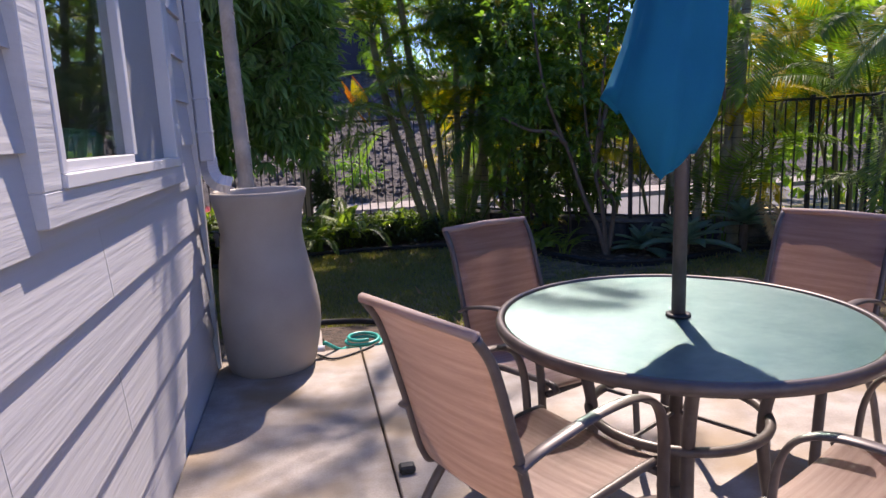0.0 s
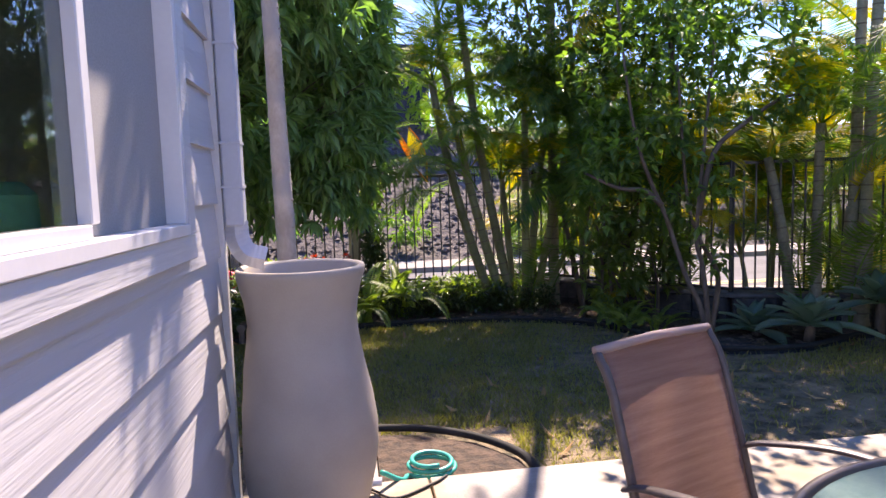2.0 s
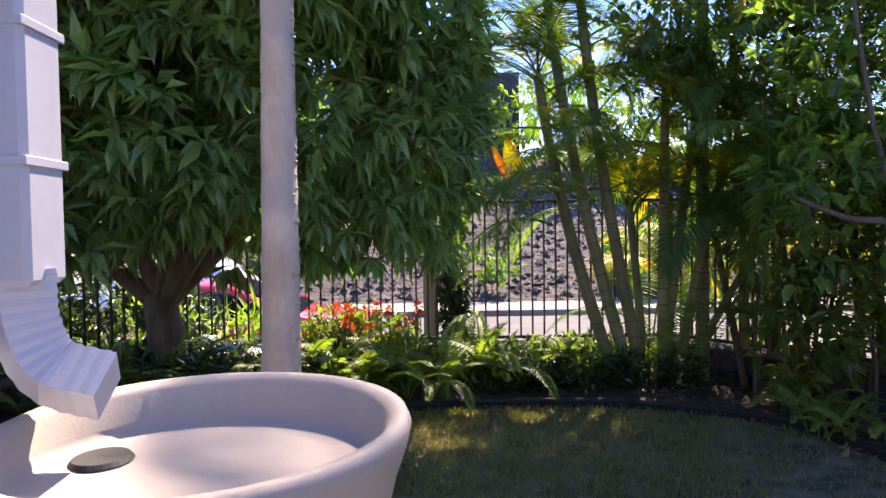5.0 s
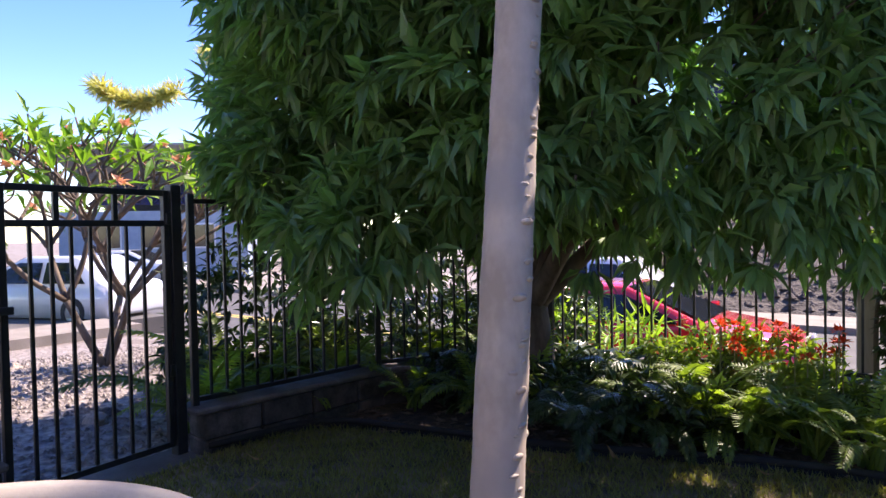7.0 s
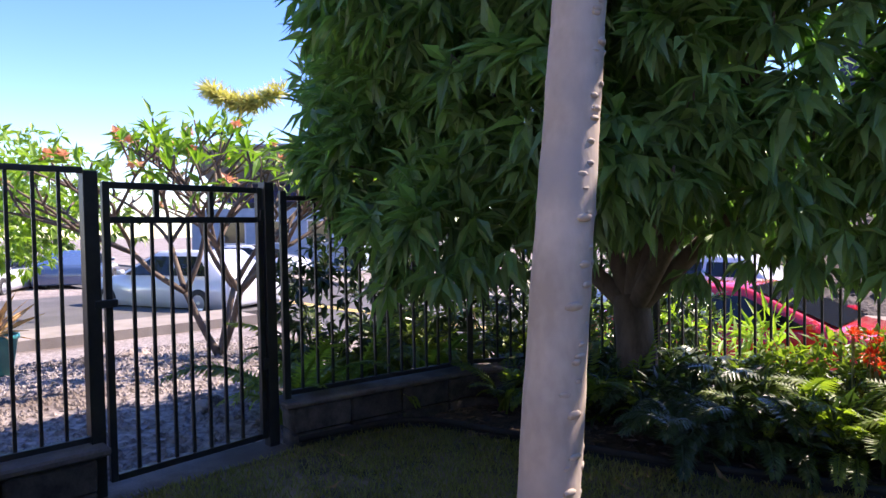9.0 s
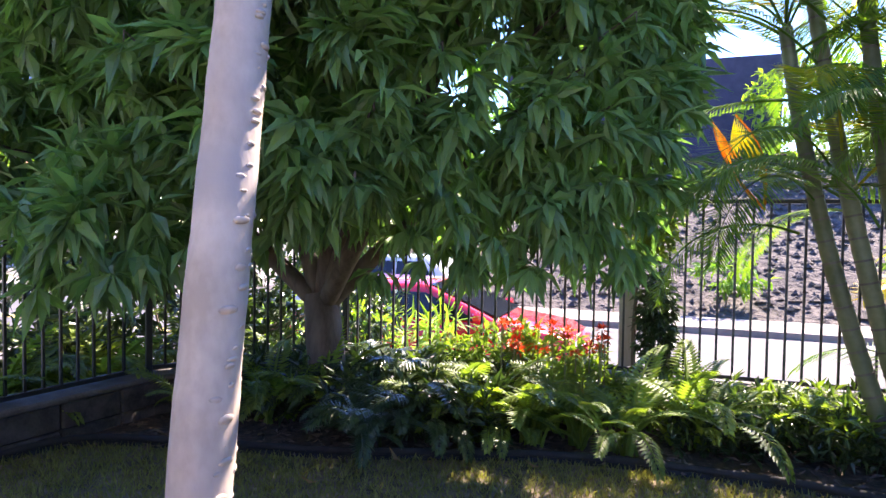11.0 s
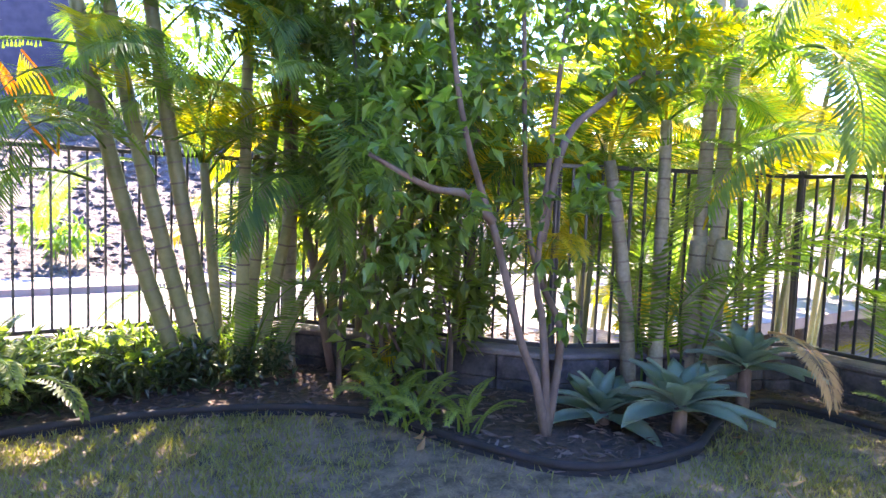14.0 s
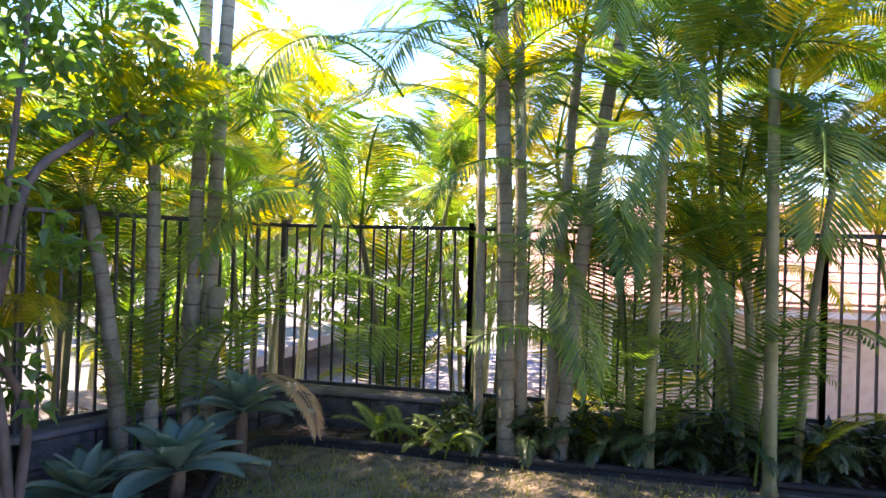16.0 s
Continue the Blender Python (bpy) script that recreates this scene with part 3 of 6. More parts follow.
def house():
    h = thing("house", "grey-painted house with lap siding and vinyl window", "house")
    tagged(h, kind="structure")
    x = HOUSE_X
    # core wall with an opening
    for y0, y1, z0, z1 in ((-4.5, WIN_Y0, -0.2, 2.9), (WIN_Y1, CORNER_Y, -0.2, 2.9), (WIN_Y0, WIN_Y1, -0.2, WIN_Z0), (WIN_Y0, WIN_Y1, WIN_Z1, 2.9)):
        part("wall_panel", box(bmesh.new(), x - 0.16, x - 0.022, y0, y1, z0, z1), M_SIDING, h)
    part("wall_back", box(bmesh.new(), -5.2, -5.1, -4.5, 3.0, -0.2, 2.9), M_SIDING, h)
    part("wall_end", box(bmesh.new(), -2.4, x - 0.16, CORNER_Y - 0.12, CORNER_Y, -0.2, 2.9), M_SIDING, h)
    # room surfaces in dark grey, so the inside looks unlit
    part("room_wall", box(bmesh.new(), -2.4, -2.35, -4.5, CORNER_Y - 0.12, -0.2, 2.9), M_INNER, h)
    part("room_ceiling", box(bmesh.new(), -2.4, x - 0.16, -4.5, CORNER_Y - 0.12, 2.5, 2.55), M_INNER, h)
    part("soffit", box(bmesh.new(), -5.2, x + 0.30, -4.5, CORNER_Y + 0.35, 2.9, 2.96), M_TRIM, h)
    part("roof", box(bmesh.new(), -5.3, x + 0.36, -4.6, CORNER_Y + 0.4, 2.96, 3.08), M_ROOFG, h)
    # boards: each laps over the one below
    z, r = -0.013, rng(3)
    while z < 2.9:
        seams = ((-4.5, 0.35), (0.352, 1.93), (1.933, CORNER_Y - 0.03)) if round((z + 0.013) / 0.209) % 2 == 0 else ((-4.5, -1.1), (-1.097, 1.2), (1.203, CORNER_Y - 0.03))
        beside = WIN_Z0 - 0.12 < z + 0.1 < WIN_Z1 + 0.1
        under = beside and z < WIN_Z0 - 0.12
        for s0, s1 in seams:
            runs = [(s0, min(s1, WIN_Y0 - 0.115), 0.211), (max(s0, WIN_Y1 + 0.1), s1, 0.211)] if beside else [(s0, s1, 0.211)]
            if under:
                runs.append((max(s0, WIN_Y0 - 0.114), min(s1, WIN_Y1 + 0.099), WIN_Z0 - 0.115 - z))
            for y0, y1, hh in runs:
                if y1 - y0 > 0.02:
                    bm = bmesh.new()
                    xt = x + 0.006 - 0.016 * hh / 0.211
                    vs = [bm.verts.new(c) for yy in (y0, y1) for c in ((x - 0.022, yy, z), (x + 0.006, yy, z), (xt, yy, z + hh), (x - 0.022, yy, z + hh))]
                    for f in ((0, 1, 2, 3), (7, 6, 5, 4), (0, 4, 5, 1), (1, 5, 6, 2), (2, 6, 7, 3)):
                        bm.faces.new([vs[i] for i in f])
                    bmesh.ops.recalc_face_normals(bm, faces=list(bm.faces))
                    part("siding_board", bm, M_SIDING, h)
        z += 0.209
    part("corner_board", bbox(x - 0.02, x + 0.022, CORNER_Y - 0.029, CORNER_Y + 0.012, -0.12, 2.9, 0.003), M_TRIM, h)
    # trim round the window
    a, b, c, d = WIN_Y0, WIN_Y1, WIN_Z0, WIN_Z1
    for y0, y1, z0, z1 in ((a - 0.12, b + 0.10, c - 0.113, c - 0.035), (a - 0.12, a - 0.01, c - 0.035, d + 0.1), (b + 0.008, b + 0.10, c - 0.035, d + 0.1), (a - 0.01, b + 0.008, d, d + 0.1)):
        part("window_trim", bbox(x - 0.02, x + 0.028, y0, y1, z0, z1, 0.003), M_TRIM, h)
    w = new("window_1")
    w.parent = h
    tagged(w, "white vinyl sliding window with an insect screen")
    for y0, y1, z0, z1, xo in ((a, b, c - 0.035, c, 0.036), (a, a + 0.035, c, d, 0.03), (b - 0.03, b, c, d, 0.03), (a + 0.035, b - 0.03, d - 0.035, d, 0.03), (WIN_MID - 0.02, WIN_MID + 0.02, c + 0.03, d - 0.035, 0.016), (a + 0.035, WIN_MID - 0.02, c, c + 0.03, 0.016)):
        part("window_frame", bbox(x - 0.06, x + xo, y0, y1, z0, z1, 0.003), M_WHITE, w)
    part("pane", box(bmesh.new(), x - 0.016, x - 0.012, a + 0.035, WIN_MID - 0.02, c + 0.03, d - 0.035), M_PANE, w)
    part("pane", box(bmesh.new(), x - 0.036, x - 0.032, WIN_MID + 0.02, b - 0.03, c, d - 0.035), M_PANE, w)
    part("screen", box(bmesh.new(), x - 0.030, x - 0.026, WIN_MID + 0.02, b - 0.03, c, d - 0.035), M_SCREEN, w, "grey insect screen")
    tagged(part("sill_ledge", bbox(x - 0.30, x - 0.065, a + 0.04, WIN_MID - 0.03, c + 0.002, c + 0.115, 0.025), M_GREENSILL), "green sill cushion inside the window", "cushion")
    return h


def downspout():
    t = thing("downspout", "painted metal rainwater downspout on the house corner", "downspout")
    x, y = HOUSE_X + 0.064, CORNER_Y
    part("pipe", bbox(x - 0.037, x + 0.037, y - 0.04, y + 0.045, 1.15, 2.9, 0.008), M_GUTTER, t)
    bm = bmesh.new()
    path = curve([(x, y, 1.17), (x + 0.004, y, 1.10), (x + 0.035, y, 1.04), (x + 0.105, y + 0.005, 1.015)], 8)
    tube(bm, path, [0.046 + 0.002 * (i % 2) for i in range(len(path))], 4, 0.85)
    part("elbow", bm, M_GUTTER, t, "ribbed elbow")
    for z in (1.30, 1.47, 1.85):
        part("strap", bbox(x - 0.040, x + 0.040, y - 0.043, y + 0.048, z, z + 0.012, 0.001), M_GUTTER, t)


house()
downspout()


# ---- rain barrel, hose ----
def barrel():
    b = thing("rain_barrel", "tall beige urn-shaped plastic rain barrel with dished planter top", "rain barrel", at=(-0.262, 3.575, -0.03))
    prof = [(0.001, 0.0), (0.19, 0.0), (0.222, 0.012), (0.243, 0.06), (0.266, 0.16), (0.284, 0.27), (0.284, 0.37), (0.270, 0.48), (0.240, 0.62), (0.222, 0.73), (0.216, 0.81), (0.224, 0.88), (0.240, 0.945), (0.254, 0.985), (0.258, 1.005), (0.253, 1.016), (0.238, 1.015), (0.228, 1.005), (0.220, 0.965), (0.210, 0.950), (0.16, 0.946), (0.001, 0.946)]
    bm = lathe(prof, 64)
    for v in bm.verts:                      # flat back towards the wall
        if v.co.x < -0.235:
            v.co.x = -0.235 - (abs(v.co.x) - 0.235) * 0.3
    part("body", bm, M_BARREL, b, smooth=True)
    part("screen", lathe([(0.001, 0.004), (0.035, 0.006), (0.04, 0.0)], 24), M_BLACK, b, "small black mesh inlet").location = (-0.15, 0.05, 0.948)
    bm = bmesh.new()
    tube(bm, [(0, 0, 0), (0.0, -0.05, 0)], 0.016, 10)
    tube(bm, [(0, -0.035, 0.0), (0, -0.035, -0.06)], 0.011, 8)
    part("tap", bm, M_BLACK, b, "black overflow tap").matrix_basis = pose(-0.22, -0.08, 0.80)
    bm = bmesh.new()
    tube(bm, [(0, 0, 0), (0.05, 0, 0)], 0.018, 10)
    part("outlet", bm, M_WHITE, b, "white outlet at the foot").matrix_basis = pose(0.24, 0.02, 0.08)
    return b


barrel()
bm = bmesh.new()
path = [(0.06, 3.66, 0.06), (0.12, 3.70, 0.0)]
hose = curve([(0.03, 3.64, 0.07), (0.12, 3.72, -0.01)] + [(0.27 + 0.13 * math.cos(a) * (1 - 0.02 * a), 3.86 + 0.10 * math.sin(a), -0.05 + 0.004 * a) for a in np.arange(3.6, 3.6 + 14, 0.7)], 4)
tube(bm, hose, 0.011, 8)
tagged(part("garden_hose", bm, M_HOSE, smooth=True), "coiled green garden hose on the mulch", "garden hose")
bm = bmesh.new()
tube(bm, curve([(-0.02, 3.62, 0.01), (0.08, 3.52, 0.008), (0.25, 3.62, 0.008), (0.32, 3.69, 0.006)], 6), 0.006, 6)
tagged(part("drip_tube", bm, M_BLACK, smooth=True), "thin black drip tube on the concrete", "tube")
tagged(part("sprinkler_stub", bbox(0.255, 0.315, 2.17, 2.22, 0, 0.03, 0.008), M_BLACK), "small black rubber cap on the patio joint", "cap")


# ---- patio table, umbrella and chairs ----
TX, TY = 0.99, 1.55


def table():
    t = thing("patio_table", "round frosted-glass patio table with bronze metal frame", "table", at=(TX, TY, 0), rz=20)
    R = 0.505
    part("tabletop", lathe([(0.021, 0.708), (R - 0.02, 0.708), (R - 0.02, 0.714), (0.021, 0.714), (0.021, 0.708)], 64), M_TABLE, t, "speckled frosted glass top").visible_shadow = False
    part("rim", lathe([(R - 0.020, 0.692), (R + 0.002, 0.688), (R + 0.007, 0.704), (R + 0.002, 0.7195), (R - 0.010, 0.7205), (R - 0.014, 0.7165), (R - 0.014, 0.706), (R - 0.020, 0.692)], 72), M_FRAME, t, smooth=True)
    part("hub_ring", lathe([(0.020, 0.7145), (0.034, 0.715), (0.034, 0.722), (0.022, 0.724), (0.020, 0.7145)], 24), M_BLACK, t, "black plastic pole collar", smooth=True)
    for k in range(4):
        a = math.radians(90 * k + 45)
        ca, sa = math.cos(a), math.sin(a)
        bm = bmesh.new()
        tube(bm, curve([(0.40 * ca, 0.40 * sa, 0.682), (0.29 * ca, 0.29 * sa, 0.61), (0.235 * ca, 0.235 * sa, 0.43), (0.25 * ca, 0.25 * sa, 0.22), (0.30 * ca, 0.30 * sa, 0.012)], 6), 0.0175, 8)
        part("leg", bm, M_FRAME, t, smooth=True)
    bm = bmesh.new()
    tube(bm, [(0.245 * math.cos(a), 0.245 * math.sin(a), 0.43) for a in np.linspace(0, 2 * math.pi, 41)], 0.014, 8, cap=False)
    part("brace_ring", bm, M_FRAME, t, smooth=True)
    for k in range(2):
        bm = bmesh.new()
        a = math.radians(90 * k + 10)
        tube(bm, [(-0.24 * math.cos(a), -0.24 * math.sin(a), 0.43), (0.24 * math.cos(a), 0.24 * math.sin(a), 0.43)], 0.006, 6)
        part("cross_rod", bm, M_FRAME, t)


def umbrella():
    u = thing("patio_umbrella", "closed teal canvas umbrella standing through the table", "umbrella", at=(TX, TY, 0), rz=0)
    bm = bmesh.new()
    tube(bm, [(0, 0, 0.02), (0, 0, 2.45)], 0.019, 14)
    part("pole", bm, M_FRAME, u, "dark bronze pole", smooth=True)
    bm = bmesh.new()
    n, prev = 96, None
    side = Vector((TY, -TX)).normalized()
    for z, rr in ((1.13, 0.105), (1.16, 0.13), (1.22, 0.150), (1.32, 0.150), (1.45, 0.132), (1.60, 0.112), (1.85, 0.090), (2.1, 0.070), (2.3, 0.045), (2.40, 0.015)):
        ring = []
        for k in range(n):
            a = 2 * math.pi * k / n
            fold = 0.86 + 0.14 * abs(math.cos(2.5 * a + 0.3 * math.sin(z * 4))) ** 0.7 + 0.015 * math.sin(11 * a + z * 3)
            u1 = side.x * math.cos(a) + side.y * math.sin(a) - 0.12
            front = -side.y * math.cos(a) + side.x * math.sin(a)
            dz = -0.02 + (0.17 * -u1 if u1 < 0 else 0.10 * u1) + (0.01 if front < -0.2 else 0) + 0.006 * math.sin(9 * a)
            dz *= max(0, (1.36 - z) / 0.23)
            sx = 0.062 * max(0, min(1, (1.62 - z) / 0.4))
            ring.append(bm.verts.new((rr * fold * math.cos(a) - sx, rr * fold * math.sin(a) + 0.3 * sx, z + dz - (0.02 if z < 1.15 else 0))))
        if prev:
            for k in range(n):
                bm.faces.new((prev[k], prev[(k + 1) % n], ring[(k + 1) % n], ring[k]))
        prev = ring
    bmesh.ops.solidify(bm, geom=list(bm.faces), thickness=0.003)
    part("canopy", bm, M_TEAL, u, "folded teal canvas canopy", smooth=True)
    part("finial", lathe([(0.001, 2.40), (0.02, 2.42), (0.016, 2.46), (0.001, 2.49)], 12), M_FRAME, u, smooth=True)
    for k in range(8):
        a = math.radians(45 * k)
        bm = bmesh.new()
        tube(bm, [(0.022 * math.cos(a), 0.022 * math.sin(a), 2.36), (0.10 * math.cos(a), 0.10 * math.sin(a), 1.30)], 0.005, 4)
        part("rib", bm, M_FRAME, u)
    part("base", lathe([(0.001, 0.0), (0.21, 0.0), (0.21, 0.03), (0.17, 0.06), (0.04, 0.075), (0.03, 0.2), (0.001, 0.2)], 32), M_FRAME, u, "round umbrella base", smooth=True)


def chair():
    c = thing("patio_chair", "bronze metal patio armchair with tan woven sling seat and back", "chair", "chairs round the table")
    w = 0.208
    side = curve([(0, 0.24, 0.385), (0, 0.20, 0.405), (0, 0.0, 0.395), (0, -0.17, 0.385), (0, -0.22, 0.42), (0, -0.27, 0.60), (0, -0.325, 0.785), (0, -0.37, 0.862)], 6)
    for s in (-1, 1):
        bm = bmesh.new()
        tube(bm, [(s * w, p.y, p.z) for p in side], 0.0115, 8)
        part("side_rail", bm, M_FRAME, c, smooth=True)
        bm = bmesh.new()
        tube(bm, curve([(s * (w + 0.03), 0.22, 0.005), (s * (w + 0.03), 0.20, 0.30), (s * (w + 0.035), 0.185, 0.52), (s * (w + 0.035), 0.12, 0.61), (s * (w + 0.03), -0.02, 0.625), (s * (w + 0.015), -0.20, 0.59), (s * (w + 0.005), -0.275, 0.56)], 6), 0.0185, 8, 0.42)
        part("arm", bm, M_FRAME, c, smooth=True)
        bm = bmesh.new()
        tube(bm, curve([(s * (w + 0.025), -0.31, 0.005), (s * (w + 0.02), -0.22, 0.24), (s * (w + 0.01), -0.12, 0.385)], 6), 0.013, 8)
        part("back_leg", bm, M_FRAME, c, smooth=True)
    for y, z in ((0.21, 0.375), (-0.16, 0.365)):
        bm = bmesh.new()
        tube(bm, [(-w - 0.02, y, z), (w + 0.02, y, z)], 0.011, 8)
        part("crossbar", bm, M_FRAME, c, smooth=True)
    bm = bmesh.new()
    tube(bm, [(-w - 0.004, -0.372, 0.867), (0, -0.382, 0.872), (w + 0.004, -0.372, 0.867)], 0.0125, 8)
    part("top_bar", bm, M_SLING, c, "sling sleeve over the top bar", smooth=True)

    def sheet(name, lo, hi, label):
        seg = [p for p in side if True][lo:hi]
        bm, grid = bmesh.new(), []
        for p in seg:
            grid.append([bm.verts.new((u * (w - 0.004), p.y - 0.014 * (1 - u * u) * (1 if name == "backrest" else 0), p.z - 0.010 * (1 - u * u) * (1 if name == "seat" else 0) + 0.006)) for u in np.linspace(-1, 1, 9)])
        for a, b in zip(grid, grid[1:]):
            for k in range(8):
                bm.faces.new((a[k], a[k + 1], b[k + 1], b[k]))
        bmesh.ops.solidify(bm, geom=list(bm.faces), thickness=0.003)
        part(name, bm, M_SLING, c, label, smooth=True)
    sheet("seat", 2, 23, "tan woven sling seat")
    sheet("backrest", 22, 43, "tan woven sling backrest")
    return c


table()
umbrella()
c0 = chair()


c0.matrix_basis = pose(0.535, 1.456, 0, 0, 0, -65)
for x, y, turn in ((0.855, 2.17, -157), (1.685, 1.964, 112.5), (1.235, 1.02, 26)):
    copy_thing(c0, pose(x, y, 0, 0, 0, turn))


def pale_trunk():
    """Slender trunk with a line of leaf scars, its crown high above."""
    r = rng(51)
    t = thing("pale_tree", "slender pale trunk with knobbly leaf scars growing in the lawn", "tree", at=(-0.40, 4.50, LOT))
    pts = curve([(0.0, -0.01, -0.02), (-0.006, 0.035, 0.5), (-0.010, 0.105, 1.1), (-0.026, 0.185, 1.55), (-0.04, 0.26, 2.0), (-0.05, 0.30, 2.4), (-0.08, 0.38, 3.1), (-0.1, 0.45, 4.2)], 16)
    bm = bmesh.new()
    tube(bm, pts, [(0.066 - 0.018 * i / len(pts)) * (0.88 + 0.012 * math.sin(i * 0.9) + 0.008 * math.sin(i * 2.3)) for i in range(len(pts))], 20)
    part("trunk", bm, M_STEM, t, smooth=True)
    z, k = 0.15, 0
    while z < 3.6:
        c = min(pts, key=lambda q: abs(q.z - z))
        for a0 in (-5, 60):
            a = math.radians(a0 + 12 * r.normal())
            rr = (0.066 - 0.018 * c.z / 4.2) * 0.88 - 0.002
            bm = bmesh.new()
            s = 0.0035 + 0.006 * r.random()
            bmesh.ops.create_uvsphere(bm, u_segments=8, v_segments=5, radius=1.0)
            bmesh.ops.transform(bm, verts=bm.verts, matrix=pose(c.x + math.cos(a) * rr, c.y + math.sin(a) * rr, z + 0.02 * r.random(), 0, 25, math.degrees(a)) @ Matrix.Diagonal((s * 0.6, s * (1.4 + 0.8 * r.random()), s * (0.6 + 0.6 * r.random()), 1)))
            part("leaf_scar", bm, M_STEM, t, smooth=True)
        z += 0.018 + 0.02 * r.random()
    for k in range(14):
        o = obj("leaf_stalk", FROND_PALE, None, t)
        o.matrix_basis = pose(-0.1, 0.45, 4.1 + 0.01 * k, 0, 10 - 20 * r.random(), 137.5 * k)


# ---- palms ----
def frond_data(name, L, seed, mats, n=62, leaf=0.36, a0=70, a1=-35, width=0.016):
    """An arching pinnate frond: rachis and two rows of drooping leaflets."""
    r = rng(seed)
    t = np.linspace(0, 1, n + 10)
    ang = np.radians(a0 + (a1 - a0) * t ** 1.3)
    step = L / len(t)
    sway = 0.15 * math.sin(seed)
    pts = np.cumsum(np.stack([np.cos(ang) * step, sway * t * step, np.sin(ang) * step], 1), 0)
    bm = bmesh.new()
    tube(bm, pts[::3], list(np.linspace(0.011, 0.003, len(pts[::3]))), 4)
    me = bpy.data.meshes.new(name)
    bm.to_mesh(me)
    bm.free()
    rv, rf = np.array([v.co[:] for v in me.vertices]), [tuple(p.vertices) for p in me.polygons]
    q = pts[10:]
    k = np.linspace(0, 1, len(q))
    tan = unit(np.gradient(q, axis=0))
    prof = leaf * (0.55 + 0.45 * np.sin(np.pi * np.clip(k * 0.9 + 0.12, 0, 1))) * np.where(k > 0.9, 0.8, 1)
    V, Fc, off = [rv], list(rf), len(rv)
    for s in (-1, 1):
        side = np.array([0, s, 0.0])
        d = unit(tan * (0.45 + 0.9 * k[:, None] ** 2) + side + np.array([0, 0, -0.20]) + 0.022 * r.normal(size=q.shape))
        hint = tan + 0.1 * r.normal(size=q.shape)
        v, f = leaves(q, d, hint, prof * (0.93 + 0.14 * r.random(len(q))), width, 0.12, 0.22)
        V.append(v)
        Fc += (f + off).tolist()
        off += len(v)
    me.clear_geometry()
    me.from_pydata(np.concatenate(V).tolist(), [], Fc)
    me.materials.append(mats)
    return me


FRONDS = [frond_data("frond", 1.5, s, M_FROND, a0=a, a1=b) for s, a, b in ((1, 78, -30), (2, 68, -50), (3, 82, -15), (4, 60, -60), (5, 74, -40))]
SUCKERS = [frond_data("frond", 1.9, s, M_FROND, n=52, leaf=0.38, a0=a, a1=b, width=0.018) for s, a, b in ((51, 88, 20), (52, 84, -10), (53, 80, -35))]
FRONDS_Y = [frond_data("frond", 1.4, s, M_FRONDY, a0=a, a1=b) for s, a, b in ((6, 72, -30), (7, 62, -45))]
ARCHES = [frond_data("frond", 1.65, s, M_FROND, n=64, leaf=0.36, a0=a, a1=b, width=0.016) for s, a, b in ((21, 38, -50), (22, 22, -62), (23, 50, -75))]
FROND_O = frond_data("frond", 1.2, 8, M_FRONDO, a0=20, a1=-75, leaf=0.3)
FROND_DRY = frond_data("frond", 0.9, 9, M_DRY, a0=10, a1=-85, leaf=0.25)


